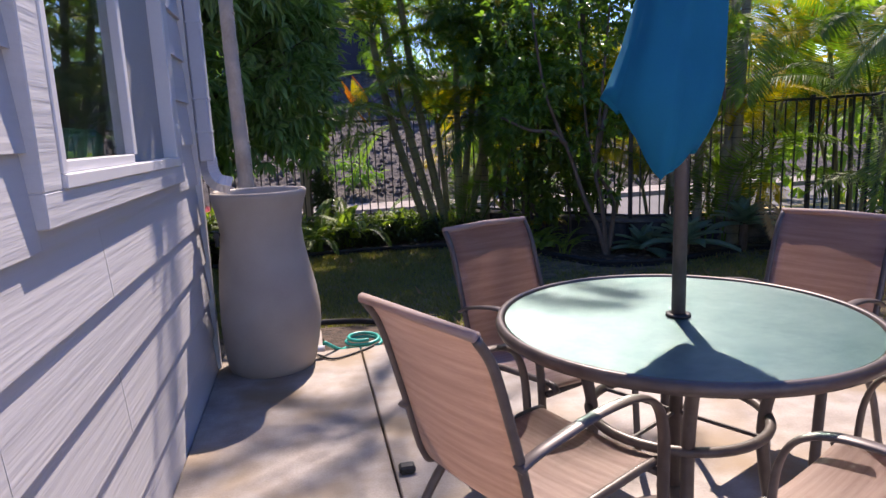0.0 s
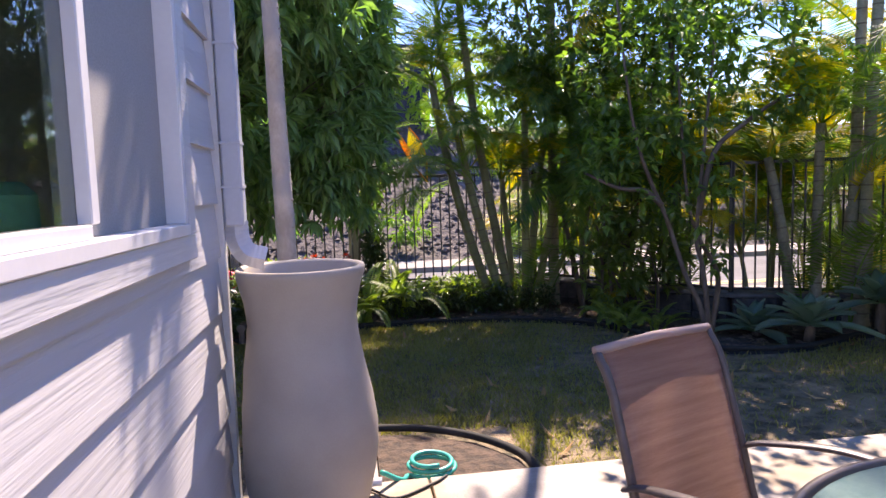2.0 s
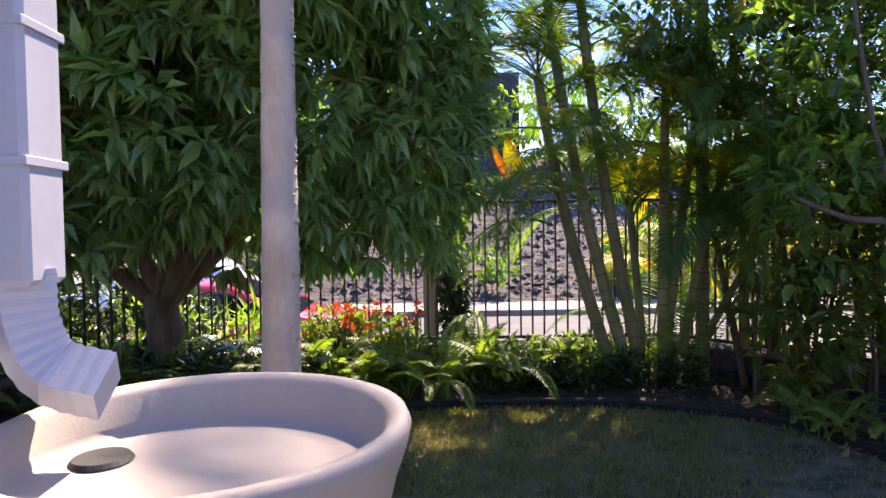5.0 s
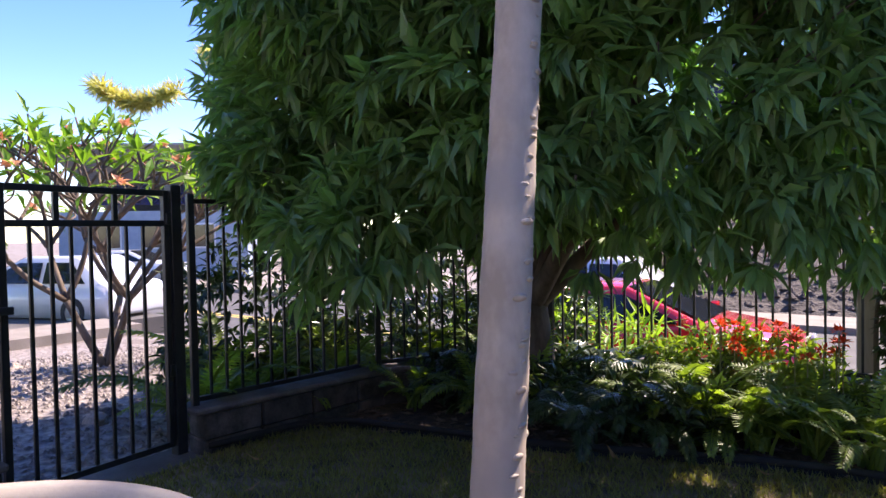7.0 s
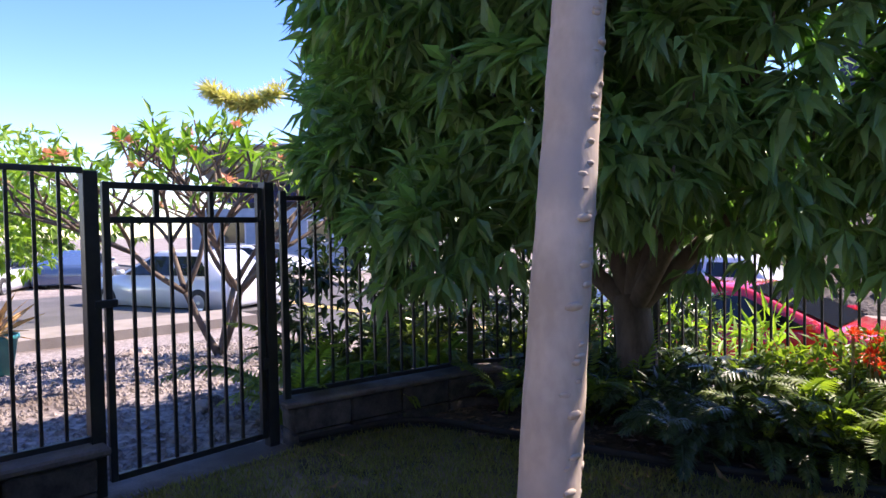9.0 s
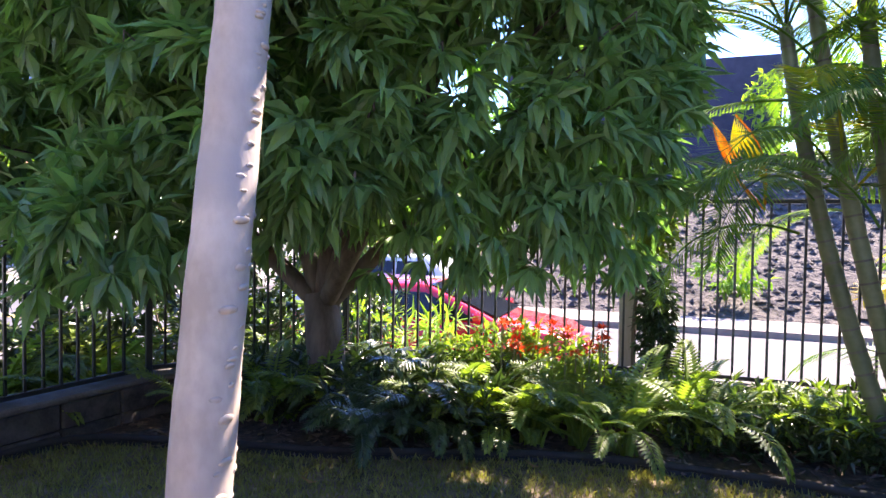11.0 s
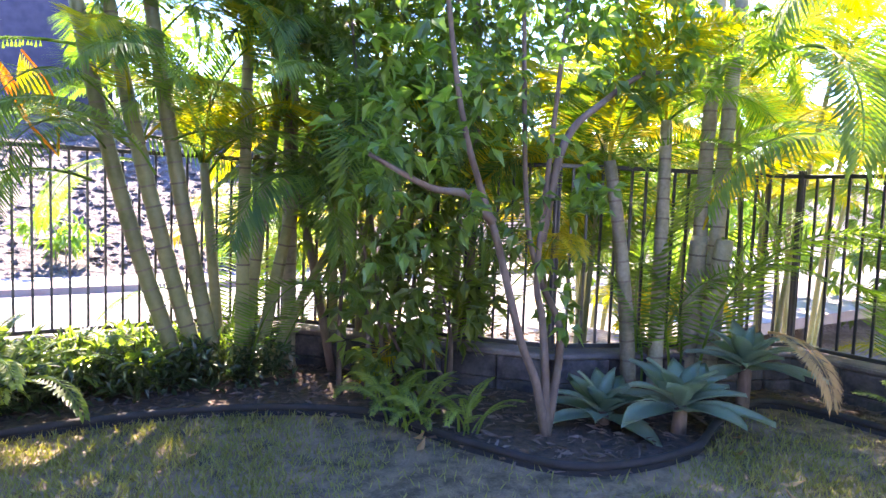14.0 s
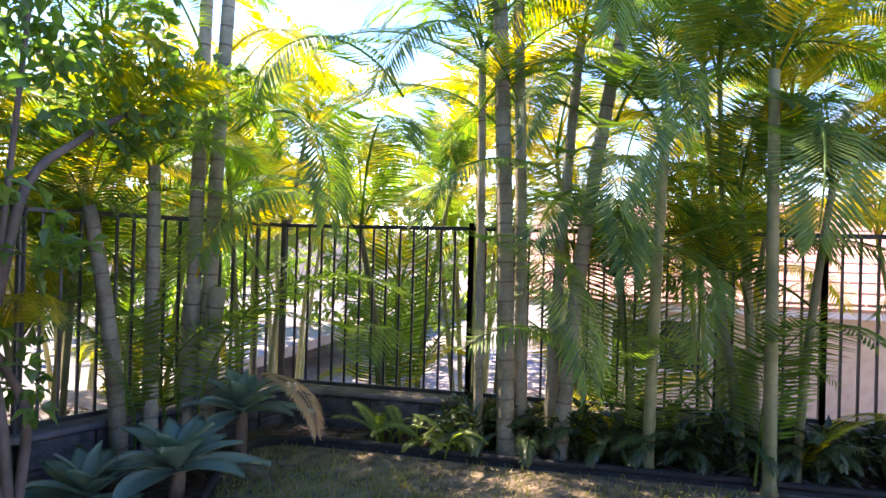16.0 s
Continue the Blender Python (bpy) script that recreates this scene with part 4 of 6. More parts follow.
def palm(x, y, stems, label, seed, size=1.0, fronds=7, yellow=0.25, low=0, material=None, rings=0.13, suckers=0, bow=0.6, arches=0, arch_z=(1.1, 2.6)):
    """A clump: ringed leaning stems, each with a head of fronds. stems: dx, dy, lean x, lean y, height, radius."""
    r = rng(seed)
    base = LOT if (x < 5.4 and y < 8.6) else height(x, y)
    p = thing("palm", label, "palm", at=(x, y, base))
    stems = [(a, b, c, d, h + LOT - base, q) for a, b, c, d, h, q in stems]
    heads = []
    for dx, dy, lx, ly, h, rad in stems:
        n = max(6, int(h / rings) * 2)
        path, radii = [], []
        for i in range(n + 1):
            t = i / n
            path.append((dx + lx * ((1 - bow) * t + bow * t * t), dy + ly * ((1 - bow) * t + bow * t * t), h * t))
            radii.append(rad * (1.15 - 0.3 * t) * (1.07 if i % 2 else 1.0) * (1.35 if i == 0 else 1))
        bm = bmesh.new()
        tube(bm, path, radii, 8)
        st = part("stem", bm, material or M_PALM, p, smooth=True)
        if rad > 0.04:
            bm = bmesh.new()
            for i in range(2, n, 2):
                a, b = Vector(path[i]), Vector(path[i]) + (Vector(path[i + 1]) - Vector(path[i])).normalized() * 0.012
                tube(bm, [a, b], [radii[i] * 1.09] * 2, 10)
            part("ring_scar", bm, M_RING, st, kind="stuff")
        if rad < 0.06:
            heads.append((Vector(path[-1]), Vector(path[-1]) - Vector(path[-3])))
        if low:
            heads.append((Vector(path[int(n * low)]), Vector((0, 0, 1))))
    for k in range(arches):
        dx, dy, lx, ly, h, rad = stems[k % len(stems)]
        z = min(h, arch_z[0] + (arch_z[1] - arch_z[0]) * r.random() - base)
        q = z / h
        q = (1 - bow) * q + bow * q * q
        o = obj("frond", ARCHES[r.integers(3)] if r.random() > yellow else FRONDS_Y[r.integers(2)], None, p)
        o.matrix_basis = pose(dx + lx * q, dy + ly * q, z, 0, 16 - 32 * r.random(), 137.5 * k + 30 * r.random()) @ Matrix.Scale(size * (0.7 + 0.4 * r.random()), 4)
    for k in range(suckers):
        o = obj("frond", SUCKERS[r.integers(3)] if r.random() > yellow * 0.6 else FRONDS_Y[r.integers(2)], None, p)
        o.matrix_basis = pose(0.15 * r.normal(), 0.12 * r.normal(), 0.02, 0, 12 * r.normal(), 137.5 * k) @ Matrix.Scale(size * (0.65 + 0.5 * r.random()), 4)
    for hpos, _ in heads:
        a = r.random() * 360
        for k in range(fronds):
            a += 137.5
            me = (FRONDS_Y[r.integers(2)] if r.random() < yellow else FRONDS[r.integers(5)])
            o = obj("frond", me, None, p)
            s = size * (0.7 + 0.5 * r.random())
            o.matrix_basis = pose(hpos.x, hpos.y, hpos.z - 0.08 * r.random(), 0, 25 - 50 * r.random(), a) @ Matrix.Scale(s, 4)
    return p


def clump(r, n, h, spread, rad=0.028, lean=0.7):
    out = []
    for i in range(n):
        a = 2 * math.pi * i / n + r.random()
        d = spread * (0.4 + 0.6 * r.random())
        out.append((d * math.cos(a), d * math.sin(a) * 0.7, lean * math.cos(a) * (0.5 + 0.6 * r.random()), 0.5 * lean * math.sin(a), h * (0.4 + 0.75 * r.random()), rad * (0.6 + 0.4 * r.random())))
    return out


A = "areca palm clump with green ringed stems in the mulch bed"
palm(1.95, 8.1, [(-0.38, 0.02, -0.66, 0, 2.6, 0.047), (-0.26, 0, -0.70, 0.05, 3.3, 0.047), (-0.17, -0.03, -0.55, 0, 3.5, 0.046)], A, 11, 0.95, 9, 0.08, bow=-0.45, arches=24, arch_z=(1.3, 2.9))
palm(2.0, 8.1, [(-0.19, 0.05, -0.10, 0.1, 1.5, 0.036), (-0.08, -0.05, 0.03, 0, 2.4, 0.042), (-0.05, 0.03, 0.28, 0, 2.2, 0.042), (0.04, -0.02, 0.42, -0.1, 2.0, 0.042), (0.06, -0.12, 0.62, -0.1, 1.2, 0.030)], A, 41, 0.95, 8, 0.12, suckers=4, bow=0.2, arches=20, arch_z=(0.9, 2.5))
palm(3.3, 7.4, clump(rng(12), 3, 2.2, 0.15, 0.028, 0.4), A, 12, 0.9, 6, 0.15, suckers=7, arches=10, arch_z=(0.8, 2.2))
palm(4.6, 6.22, [(-0.02, 0.08, 0.0, -0.08, 4.2, 0.045), (0.0, -0.02, 0.02, -0.16, 4.2, 0.046), (-0.03, 0.10, -0.02, -0.05, 1.12, 0.066), (-0.02, -0.03, 0.0, -0.09, 1.10, 0.066)], "tall twin ringed palm behind the agaves", 13, 1.0, 6, 0.3, material=M_PALMG, suckers=4, arches=6)
palm(4.15, 6.35, [(-0.1, 0.05, -0.2, 0.1, 1.6, 0.045), (0.1, 0, 0.1, 0.1, 1.9, 0.045)], "short ringed palm clump behind the agaves", 42, 0.95, 6, 0.35, material=M_PALMG, suckers=4)
palm(5.02, 4.16, [(0, 0.0, -0.03, 0.18, 4.1, 0.052), (0.09, -0.09, 0.0, 0.12, 3.7, 0.040), (0.04, 0.20, 0.0, 0.04, 2.8, 0.030), (0.02, -0.36, 0.0, -0.42, 3.3, 0.045), (0.14, -0.28, 0.05, -0.15, 2.9, 0.036)], "tall pale ringed palm by the east fence", 14, 1.0, 7, 0.2, material=M_PALMG, arches=15, arch_z=(1.0, 2.7))
palm(5.1, 3.25, clump(rng(15), 2, 2.9, 0.15, 0.034, 0.4), A, 15, 0.95, 6, 0.2, suckers=5, arches=9, arch_z=(0.8, 2.3))
palm(5.0, 2.5, clump(rng(16), 5, 2.7, 0.25, 0.036, 0.35), A, 16, 0.95, 6, 0.2, suckers=6, arches=10, arch_z=(0.7, 2.4))
palm(5.0, 0.9, clump(rng(17), 5, 2.9, 0.3, 0.036, 0.5), A, 17, 1.05, 6, 0.25, arches=6)
palm(5.05, -0.9, clump(rng(18), 6, 3.0, 0.3, 0.036, 0.6), A, 18, 1.05, 6, 0.3)
palm(6.3, 5.3, clump(rng(19), 3, 2.4, 0.3, 0.030, 0.6), "sunlit yellow-green palm clump outside the fence", 19, 1.1, 5, 0.5, suckers=9, arches=4)
palm(6.6, 3.6, clump(rng(20), 3, 2.4, 0.3, 0.030, 0.6), "sunlit yellow-green palm clump outside the fence", 20, 1.1, 5, 0.5, suckers=9)
palm(5.9, 7.6, clump(rng(21), 4, 2.0, 0.3, 0.030, 0.6), "sunlit yellow-green palm clump outside the fence", 21, 1.1, 5, 0.6, suckers=9)
palm(3.4, 9.6, clump(rng(22), 4, 1.4, 0.3, 0.03, 0.6), "sunlit yellow palm clump outside the fence", 22, 0.9, 5, 0.5, suckers=7)
# ---- broadleaf trees and shrubs ----
def limbs(bm, start, ends, r0, r1, sides=8, sag=0.1, rnd=None):
    rnd = rnd or rng(1)
    for e in ends:
        s, e = Vector(start), Vector(e)
        m = (s + e) / 2 + Vector((rnd.normal() * sag, rnd.normal() * sag, sag * 0.8))
        path = curve([s, m, e], 5)
        tube(bm, path, list(np.linspace(r0, r1, len(path))), sides)


def mango_tree():
    r = rng(31)
    t = thing("mango_tree", "large dense mango tree with drooping dark green leaves", "tree", at=(-2.05, 7.8, LOT))
    bm = bmesh.new()
    tube(bm, curve([(0.02, 0, -0.05), (-0.02, 0.0, 0.35), (-0.06, 0.02, 0.62), (-0.10, 0.04, 0.85)], 5), list(np.linspace(0.150, 0.125, 16)), 12)
    part("trunk", bm, M_BARK, t, smooth=True)
    for e in ((-1.5, -0.5, 2.0), (-0.9, 0.3, 2.4), (0.5, -0.4, 2.3), (1.1, 0.1, 1.9), (1.3, -0.8, 2.6), (-0.2, -0.8, 3.3)):
        bm = bmesh.new()
        limbs(bm, (-0.08, 0.04, 0.74), [e], 0.075, 0.03, 8, 0.15, r)
        part("branch", bm, M_BARK, t, smooth=True)
    blobs = [((-0.4, -0.5, 2.7), (1.6, 1.2, 1.35)), ((-1.45, -0.8, 2.6), (0.80, 0.8, 0.95)), ((-0.9, 0.2, 3.6), (1.2, 1.0, 1.2)), ((1.2, -0.5, 2.3), (1.1, 1.0, 1.2)), ((0.7, -0.4, 3.7), (1.6, 1.2, 1.1)), ((1.95, -0.4, 1.95), (0.5, 0.6, 0.85)), ((-0.85, -1.6, 1.95), (0.6, 0.45, 0.55)), ((-0.1, -1.95, 1.35), (0.42, 0.32, 0.32)), ((-1.2, -1.5, 1.75), (0.35, 0.35, 0.35)), ((0.5, -1.4, 2.1), (0.95, 0.6, 0.85)), ((1.0, -1.6, 3.3), (1.2, 0.8, 0.9)), ((-0.3, -1.7, 3.0), (1.0, 0.7, 0.8)), ((1.9, -0.3, 3.0), (0.7, 0.7, 0.9)), ((-0.2, 0.6, 1.9), (1.2, 0.5, 0.7))]
    p, n = blob_points(r, blobs, 5600, 0.42)
    ok = (p[:, 2] > 1.0) & (p[:, 0] < 2.45)
    p, n = p[ok], n[ok]
    v, f = rosettes(r, p, n, 11, 0.20, 0.054, 0.48, 0.95)
    raw("crown", v, f, M_MANGO, t, "dense drooping crown of long leaves", kind="stuff")
    bm = bmesh.new()
    for q in p[r.integers(0, len(p), 140)]:
        a = Vector(q)
        tube(bm, [a * 0.8 + Vector((0, 0, 0.3)), a + Vector((0, 0, 0.05)), a], [0.008, 0.005, 0.003], 4)
    part("twig", bm, M_BARK2, t, kind="stuff")
    for q in ((-1.1, -1.75, 2.35), (-1.45, -1.5, 2.35), (-0.9, -1.8, 2.6)):
        bm = bmesh.new()
        bmesh.ops.create_uvsphere(bm, u_segments=10, v_segments=8, radius=0.035)
        part("fruit", bm, M_MANGOFRUIT, t, "small hanging mango", smooth=True).matrix_basis = pose(*q) @ Matrix.Diagonal((0.85, 0.85, 1.35, 1))


def bush(name, label, category, at, blobs, count, per, length, width, material, seed, droop=0.3, spread=0.9, stems=(), bark=None, sr=0.02, fill=0.5):
    r = rng(seed)
    t = thing(name, label, category, at=at)
    if not stems:
        stems = [[(0.1 * k, 0, 0), (b[0][0] * 0.4 + 0.1 * k, b[0][1] * 0.4, b[0][2] * 0.5), b[0]] for b in blobs for k in (-1, 1)]
    p, n = blob_points(r, blobs, count, fill)
    v, f = rosettes(r, p, n, per, length, width, droop, spread)
    raw("crown", v, f, material, t, kind="stuff")
    for s in stems:
        bm = bmesh.new()
        path = curve(s, 5)
        tube(bm, path, list(np.linspace(sr, sr * 0.4, len(path))), 7)
        part("stem", bm, bark or M_BARK2, t, smooth=True)
    return t


mango_tree()
# the big leafy shrubs in the middle of the back bed
bush("shrub_tree", "tall leafy shrub tree with small glossy leaves", "shrub", (2.75, 7.35, LOT), [((0, 0, 2.3), (0.85, 0.6, 1.0)), ((0.3, 0, 3.3), (1.0, 0.7, 0.8)), ((-0.6, 0.1, 3.0), (0.7, 0.5, 0.8)), ((-0.1, 0.1, 1.35), (0.55, 0.4, 0.7)), ((0.7, 0.1, 2.5), (0.6, 0.4, 0.8))], 900, 8, 0.085, 0.036, M_SHRUB, 41, 0.2, 0.9, [[(0, 0, 0), (0.05, 0, 1.0), (-0.1, 0, 2.2)], [(0.05, 0, 0), (0.2, 0, 1.1), (0.4, 0, 2.6)], [(-0.05, 0, 0), (-0.2, 0, 1.2), (-0.4, 0, 2.6)]])
bush("leafy_shrub", "dark broad-leaved shrub low in the middle of the back bed", "shrub", (2.95, 7.1, LOT), [((0, 0, 0.75), (0.40, 0.3, 0.5)), ((-0.35, 0.1, 0.5), (0.3, 0.3, 0.4))], 100, 6, 0.15, 0.07, M_SHRUB, 43, 0.3, 0.9)
CITRUS_STEMS = [[(0.0, 0, 0), (-0.09, 0, 0.32), (-0.22, 0, 0.58), (-0.40, 0, 1.09), (-0.53, 0, 1.38), (-0.64, 0, 1.67), (-0.73, 0, 2.08), (-0.8, 0.1, 3.0)],
                [(0.01, 0, 0), (-0.03, 0, 0.43), (-0.07, 0, 0.69), (-0.12, 0, 0.94), (-0.05, 0, 1.7), (0.04, 0, 2.6)],
                [(0.03, 0.02, 0), (0.10, 0.02, 0.48), (0.04, 0, 0.68), (-0.08, 0.02, 0.9), (-0.2, 0.02, 1.3), (-0.3, 0, 2.4)],
                [(-0.10, 0, 1.1), (0.04, 0, 1.64), (0.33, 0, 1.89), (0.66, 0, 2.09), (1.0, 0.1, 2.15)],
                [(-0.44, 0, 1.2), (-0.6, 0, 1.33), (-0.83, 0, 1.36), (-1.1, 0.1, 1.5)]]
bush("citrus_tree", "small multi-stemmed citrus tree with bright green leaves", "tree", (3.05, 6.15, LOT), [((-0.6, 0, 2.2), (0.7, 0.6, 0.7)), ((0.35, 0.1, 2.5), (0.8, 0.6, 0.6)), ((-0.1, 0, 3.2), (1.0, 0.8, 0.6)), ((-0.8, 0.1, 1.5), (0.45, 0.4, 0.5)), ((-0.15, -0.1, 1.3), (0.3, 0.3, 0.35)), ((0.0, 0.05, 0.75), (0.3, 0.2, 0.2)), ((0.8, 0, 2.3), (0.6, 0.5, 0.4))], 430, 6, 0.10, 0.055, M_CITRUS, 42, 0.15, 1.0, CITRUS_STEMS, M_BARK2, 0.027, 0.7)


# ---- more planting ----
FROND_PALE = frond_data("leaf_stalk", 0.8, 61, M_CITRUS, n=12, leaf=0.22, a0=35, a1=-40, width=0.05)
FERNS = [frond_data("fern_frond", 0.5, s, M_FERN, n=20, leaf=0.075, a0=80, a1=a, width=0.018) for s, a in ((71, -20), (72, -45), (73, 5))]
# the sword fern again, darkened: shade is put into the leaf colour
FERNS_SHADED = [frond_data("fern_frond", 0.55, s, M_DARKLEAF, n=20, leaf=0.10, a0=80, a1=a, width=0.022) for s, a in ((74, -30), (75, -50))]
pale_trunk()


def fern(x, y, n, size, label, data, seed, z=LOT):
    r = rng(seed)
    t = thing("fern", label, "fern", at=(x, y, z))
    for k in range(n):
        o = obj("fern_frond", data[r.integers(len(data))], None, t)
        s = size * (0.7 + 0.6 * r.random())
        o.matrix_basis = pose(0.04 * r.normal(), 0.04 * r.normal(), 0.0, 0, 30 * r.random() - 12, 137.5 * k + 30 * r.random()) @ Matrix.Scale(s, 4)
    return t


r = rng(70)
for i in range(17):       # bright ferns between the flowers and the back wall
    fern(-1.3 + 2.6 * r.random(), 7.55 + 0.75 * r.random(), 12, 0.95 + 0.4 * r.random(), "bright green sword fern in the mulch bed", FERNS, 700 + i)
for i in range(18):       # ferns under the mango, two in three with shade in their leaf colour
    fern(-2.9 + 1.9 * r.random(), 6.95 + 1.2 * r.random(), 12, 0.9 + 0.4 * r.random(), "shaded green sword fern under the mango tree", FERNS if i % 3 == 0 else FERNS_SHADED, 740 + i)
for i in range(6):
    fern(2.35 + 0.4 * r.random(), 6.4 + 1.0 * r.random(), 9, 0.5 + 0.25 * r.random(), "green fern beside the citrus tree", FERNS, 770 + i)
# ferns by the east fence, their shade painted by the dark leaf
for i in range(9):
    fern(5.05 + 0.2 * r.random(), 4.4 - 3.6 * r.random(), 10, 0.8 + 0.3 * r.random(), "broad shaded fern by the east fence", FERNS_SHADED, 790 + i)
for x, y in ((4.95, 4.75), (5.0, 5.0), (4.9, 4.5)):
    fern(x, y, 9, 0.7, "small bright fern at the foot of the palm", FERNS, int(100 * y))
for x, y in ((-3.8, 6.5), (-4.1, 7.2), (-3.7, 7.3), (-4.4, 6.6), (-3.75, 6.0), (-4.3, 7.8), (-3.5, 8.0)):
    fern(x, y, 14, 1.7, "tall fern outside the garden fence", FERNS, int(100 * x + 999), -0.2)


def groundcover(name, label, region, count, material, seed, length=0.10, width=0.035, top=0.22, per=6):
    """Low leafy cover over a rectangle x0, x1, y0, y1."""
    r = rng(seed)
    x0, x1, y0, y1 = region
    p = np.stack([x0 + (x1 - x0) * r.random(count), y0 + (y1 - y0) * r.random(count), LOT + 0.03 + top * r.random(count) ** 1.4], 1)
    n = unit(np.stack([0.5 * r.normal(size=count), 0.5 * r.normal(size=count), np.ones(count)], 1))
    v, f = rosettes(r, p, n, per, length, width, 0.0, 1.0)
    return tagged(raw(name, v, f, material, kind="stuff"), label, "plants")


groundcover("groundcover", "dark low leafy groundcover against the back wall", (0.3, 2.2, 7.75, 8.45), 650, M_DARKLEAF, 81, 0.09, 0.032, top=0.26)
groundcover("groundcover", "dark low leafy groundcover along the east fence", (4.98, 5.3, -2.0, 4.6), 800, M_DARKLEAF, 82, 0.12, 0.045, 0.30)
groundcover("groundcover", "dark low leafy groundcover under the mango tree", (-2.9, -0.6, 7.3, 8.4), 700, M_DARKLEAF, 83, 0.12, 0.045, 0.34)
groundcover("groundcover", "mixed low green plants along the back wall", (-1.0, 1.9, 8.0, 8.5), 420, M_FERN, 84, 0.10, 0.028, 0.32)

bush("flowering_bush", "low bush with bright red flowers beside the ferns", "flowering bush", (-0.75, 8.15, LOT), [((0, 0, 0.35), (0.75, 0.25, 0.3))], 240, 7, 0.09, 0.035, M_FERN, 85, 0.1)
r = rng(86)
for i in range(20):
    a = Vector((-0.78 + 0.72 * r.random(), 7.8 + 0.35 * r.random(), LOT + 0.50 + 0.22 * r.random()))
    t = thing("red_flower", "bright red flower head on a green stalk", "flower", "red flowers in the back bed", at=tuple(a))
    p = np.zeros((26, 3))
    v, f = rosettes(r, p, np.tile([0, 0, 1.0], (26, 1)), 1, 0.042, 0.017, -0.2, 1.2)
    raw("petals", v, f, M_RED, t, kind="stuff")
    bm = bmesh.new()
    tube(bm, [(0, 0, -0.3), (0, 0, 0)], 0.004, 4)
    part("stalk", bm, M_PALM, t)


def agave(x, y, size, seed, z=LOT + 0.25):
    r = rng(seed)
    t = thing("agave", "large soft grey-green agave rosette in the mulch bed", "agave", "agaves in the back bed", at=(x, y, z))
    bm = bmesh.new()
    tube(bm, [(0, 0, -z + LOT), (0.01, 0, -0.05), (0, 0, 0.03)], [0.045, 0.04, 0.03], 8)
    part("stem", bm, M_BARK2, t, smooth=True)
    for k in range(19):
        tt = k / 18
        el, az = 72 - 72 * tt ** 0.7 + 5 * r.normal(), 137.5 * k + 5 * r.normal()
        L = size * (0.24 + 0.20 * tt) * (0.9 + 0.2 * r.random())
        bm, n, rows = bmesh.new(), 7, []
        for i in range(n + 1):
            u = i / n
            w = 0.20 * L * (0.45 + 1.2 * math.sin(math.pi * min(1, u * 0.62 + 0.05)) - 0.35) * (1 - u ** 3)
            c = Vector((L * u, 0, 0.06 * L * math.sin(math.pi * u) - 0.10 * L * u * u))
            rows.append([bm.verts.new(c + Vector((0, s * w, dz * L))) for s, dz in ((-1, 0.045), (-0.5, 0.0), (0, -0.02), (0.5, 0.0), (1, 0.045))])
        for a, b in zip(rows, rows[1:]):
            for j in range(4):
                bm.faces.new((a[j], b[j], b[j + 1], a[j + 1]))
        bmesh.ops.solidify(bm, geom=list(bm.faces), thickness=0.006 * size)
        part("leaf", bm, M_AGAVE, t, smooth=True).matrix_basis = pose(0, 0, 0.03 - 0.06 * tt, 0, -el, az)


agave(3.49, 6.13, 1.0, 91, LOT + 0.07)
agave(3.76, 5.80, 1.15, 92, LOT + 0.17)
agave(4.46, 5.83, 1.0, 93, LOT + 0.32)

def orange_frond():
    """Rachis hanging to one side, leaflets falling side by side to a point."""
    r = rng(60)
    t = thing("orange_frond", "backlit orange and yellow palm frond hanging down", "palm frond", at=(0.52, 8.3, 1.96))
    for k, (path, fall, tint) in enumerate((([(0, 0, 0), (0.05, 0.01, -0.18), (0.15, 0, -0.36), (0.30, 0, -0.55)], (0.50, 0, -0.75), M_FRONDO), ([(0.14, 0.02, 0.04), (0.26, 0.02, -0.12), (0.33, 0.01, -0.32), (0.33, 0, -0.55)], (-0.12, 0, -1.0), M_FRONDY))):
        pts = np.array([c[:] for c in curve(path, 12)])
        bm = bmesh.new()
        tube(bm, pts[::3], 0.006, 5)
        part("midrib", bm, M_FRONDO, t)
        n = len(pts)
        u = np.linspace(0, 1, n)
        d = np.tile(fall, (n, 1)) + 0.03 * r.normal(size=(n, 3))
        v, f = leaves(pts, d, np.tile([1.0, 0.3, 0], (n, 1)), 0.05 + 0.24 * (1 - u), 0.018, 0.1, 0.03)
        raw("blade", v, f, tint, t, kind="stuff")


orange_frond()
# unseen high crown, added so its frond shadows streak the house wall
palm(2.3, 8.15, [(0, 0, 0.0, 0.0, 7.1, 0.05)], "very tall slender palm above the back bed, crown added to dapple the house wall", 29, 1.2, 8, 0.2, material=M_PALMG)

DROOP = [frond_data("frond", 1.25, s, M_FROND, n=40, leaf=0.34, a0=a, a1=-88, width=0.018) for s, a in ((61, 45), (62, 20))]
for k, (x, y, z, a, s) in enumerate(((1.12, 8.0, 2.45, 200, 1.1), (1.02, 7.98, 1.22, 192, 0.85), (1.15, 7.95, 1.6, 225, 0.9), (1.0, 8.0, 2.9, 170, 1.2), (2.5, 7.6, 1.5, 250, 1.1), (2.75, 7.4, 1.3, 280, 1.0), (2.35, 7.5, 1.1, 215, 0.9), (4.4, 5.9, 2.0, 240, 1.2), (4.9, 3.5, 2.1, 200, 1.1), (4.8, 2.4, 1.9, 170, 1.1), (4.9, 4.9, 2.3, 150, 1.2))):
    t = thing("hanging_frond", "long green palm frond arching down over the bed", "palm frond", at=(x, y, z), rz=a)
    obj("frond", DROOP[k % 2], None, t, kind="stuff").matrix_basis = Matrix.Scale(s, 4)

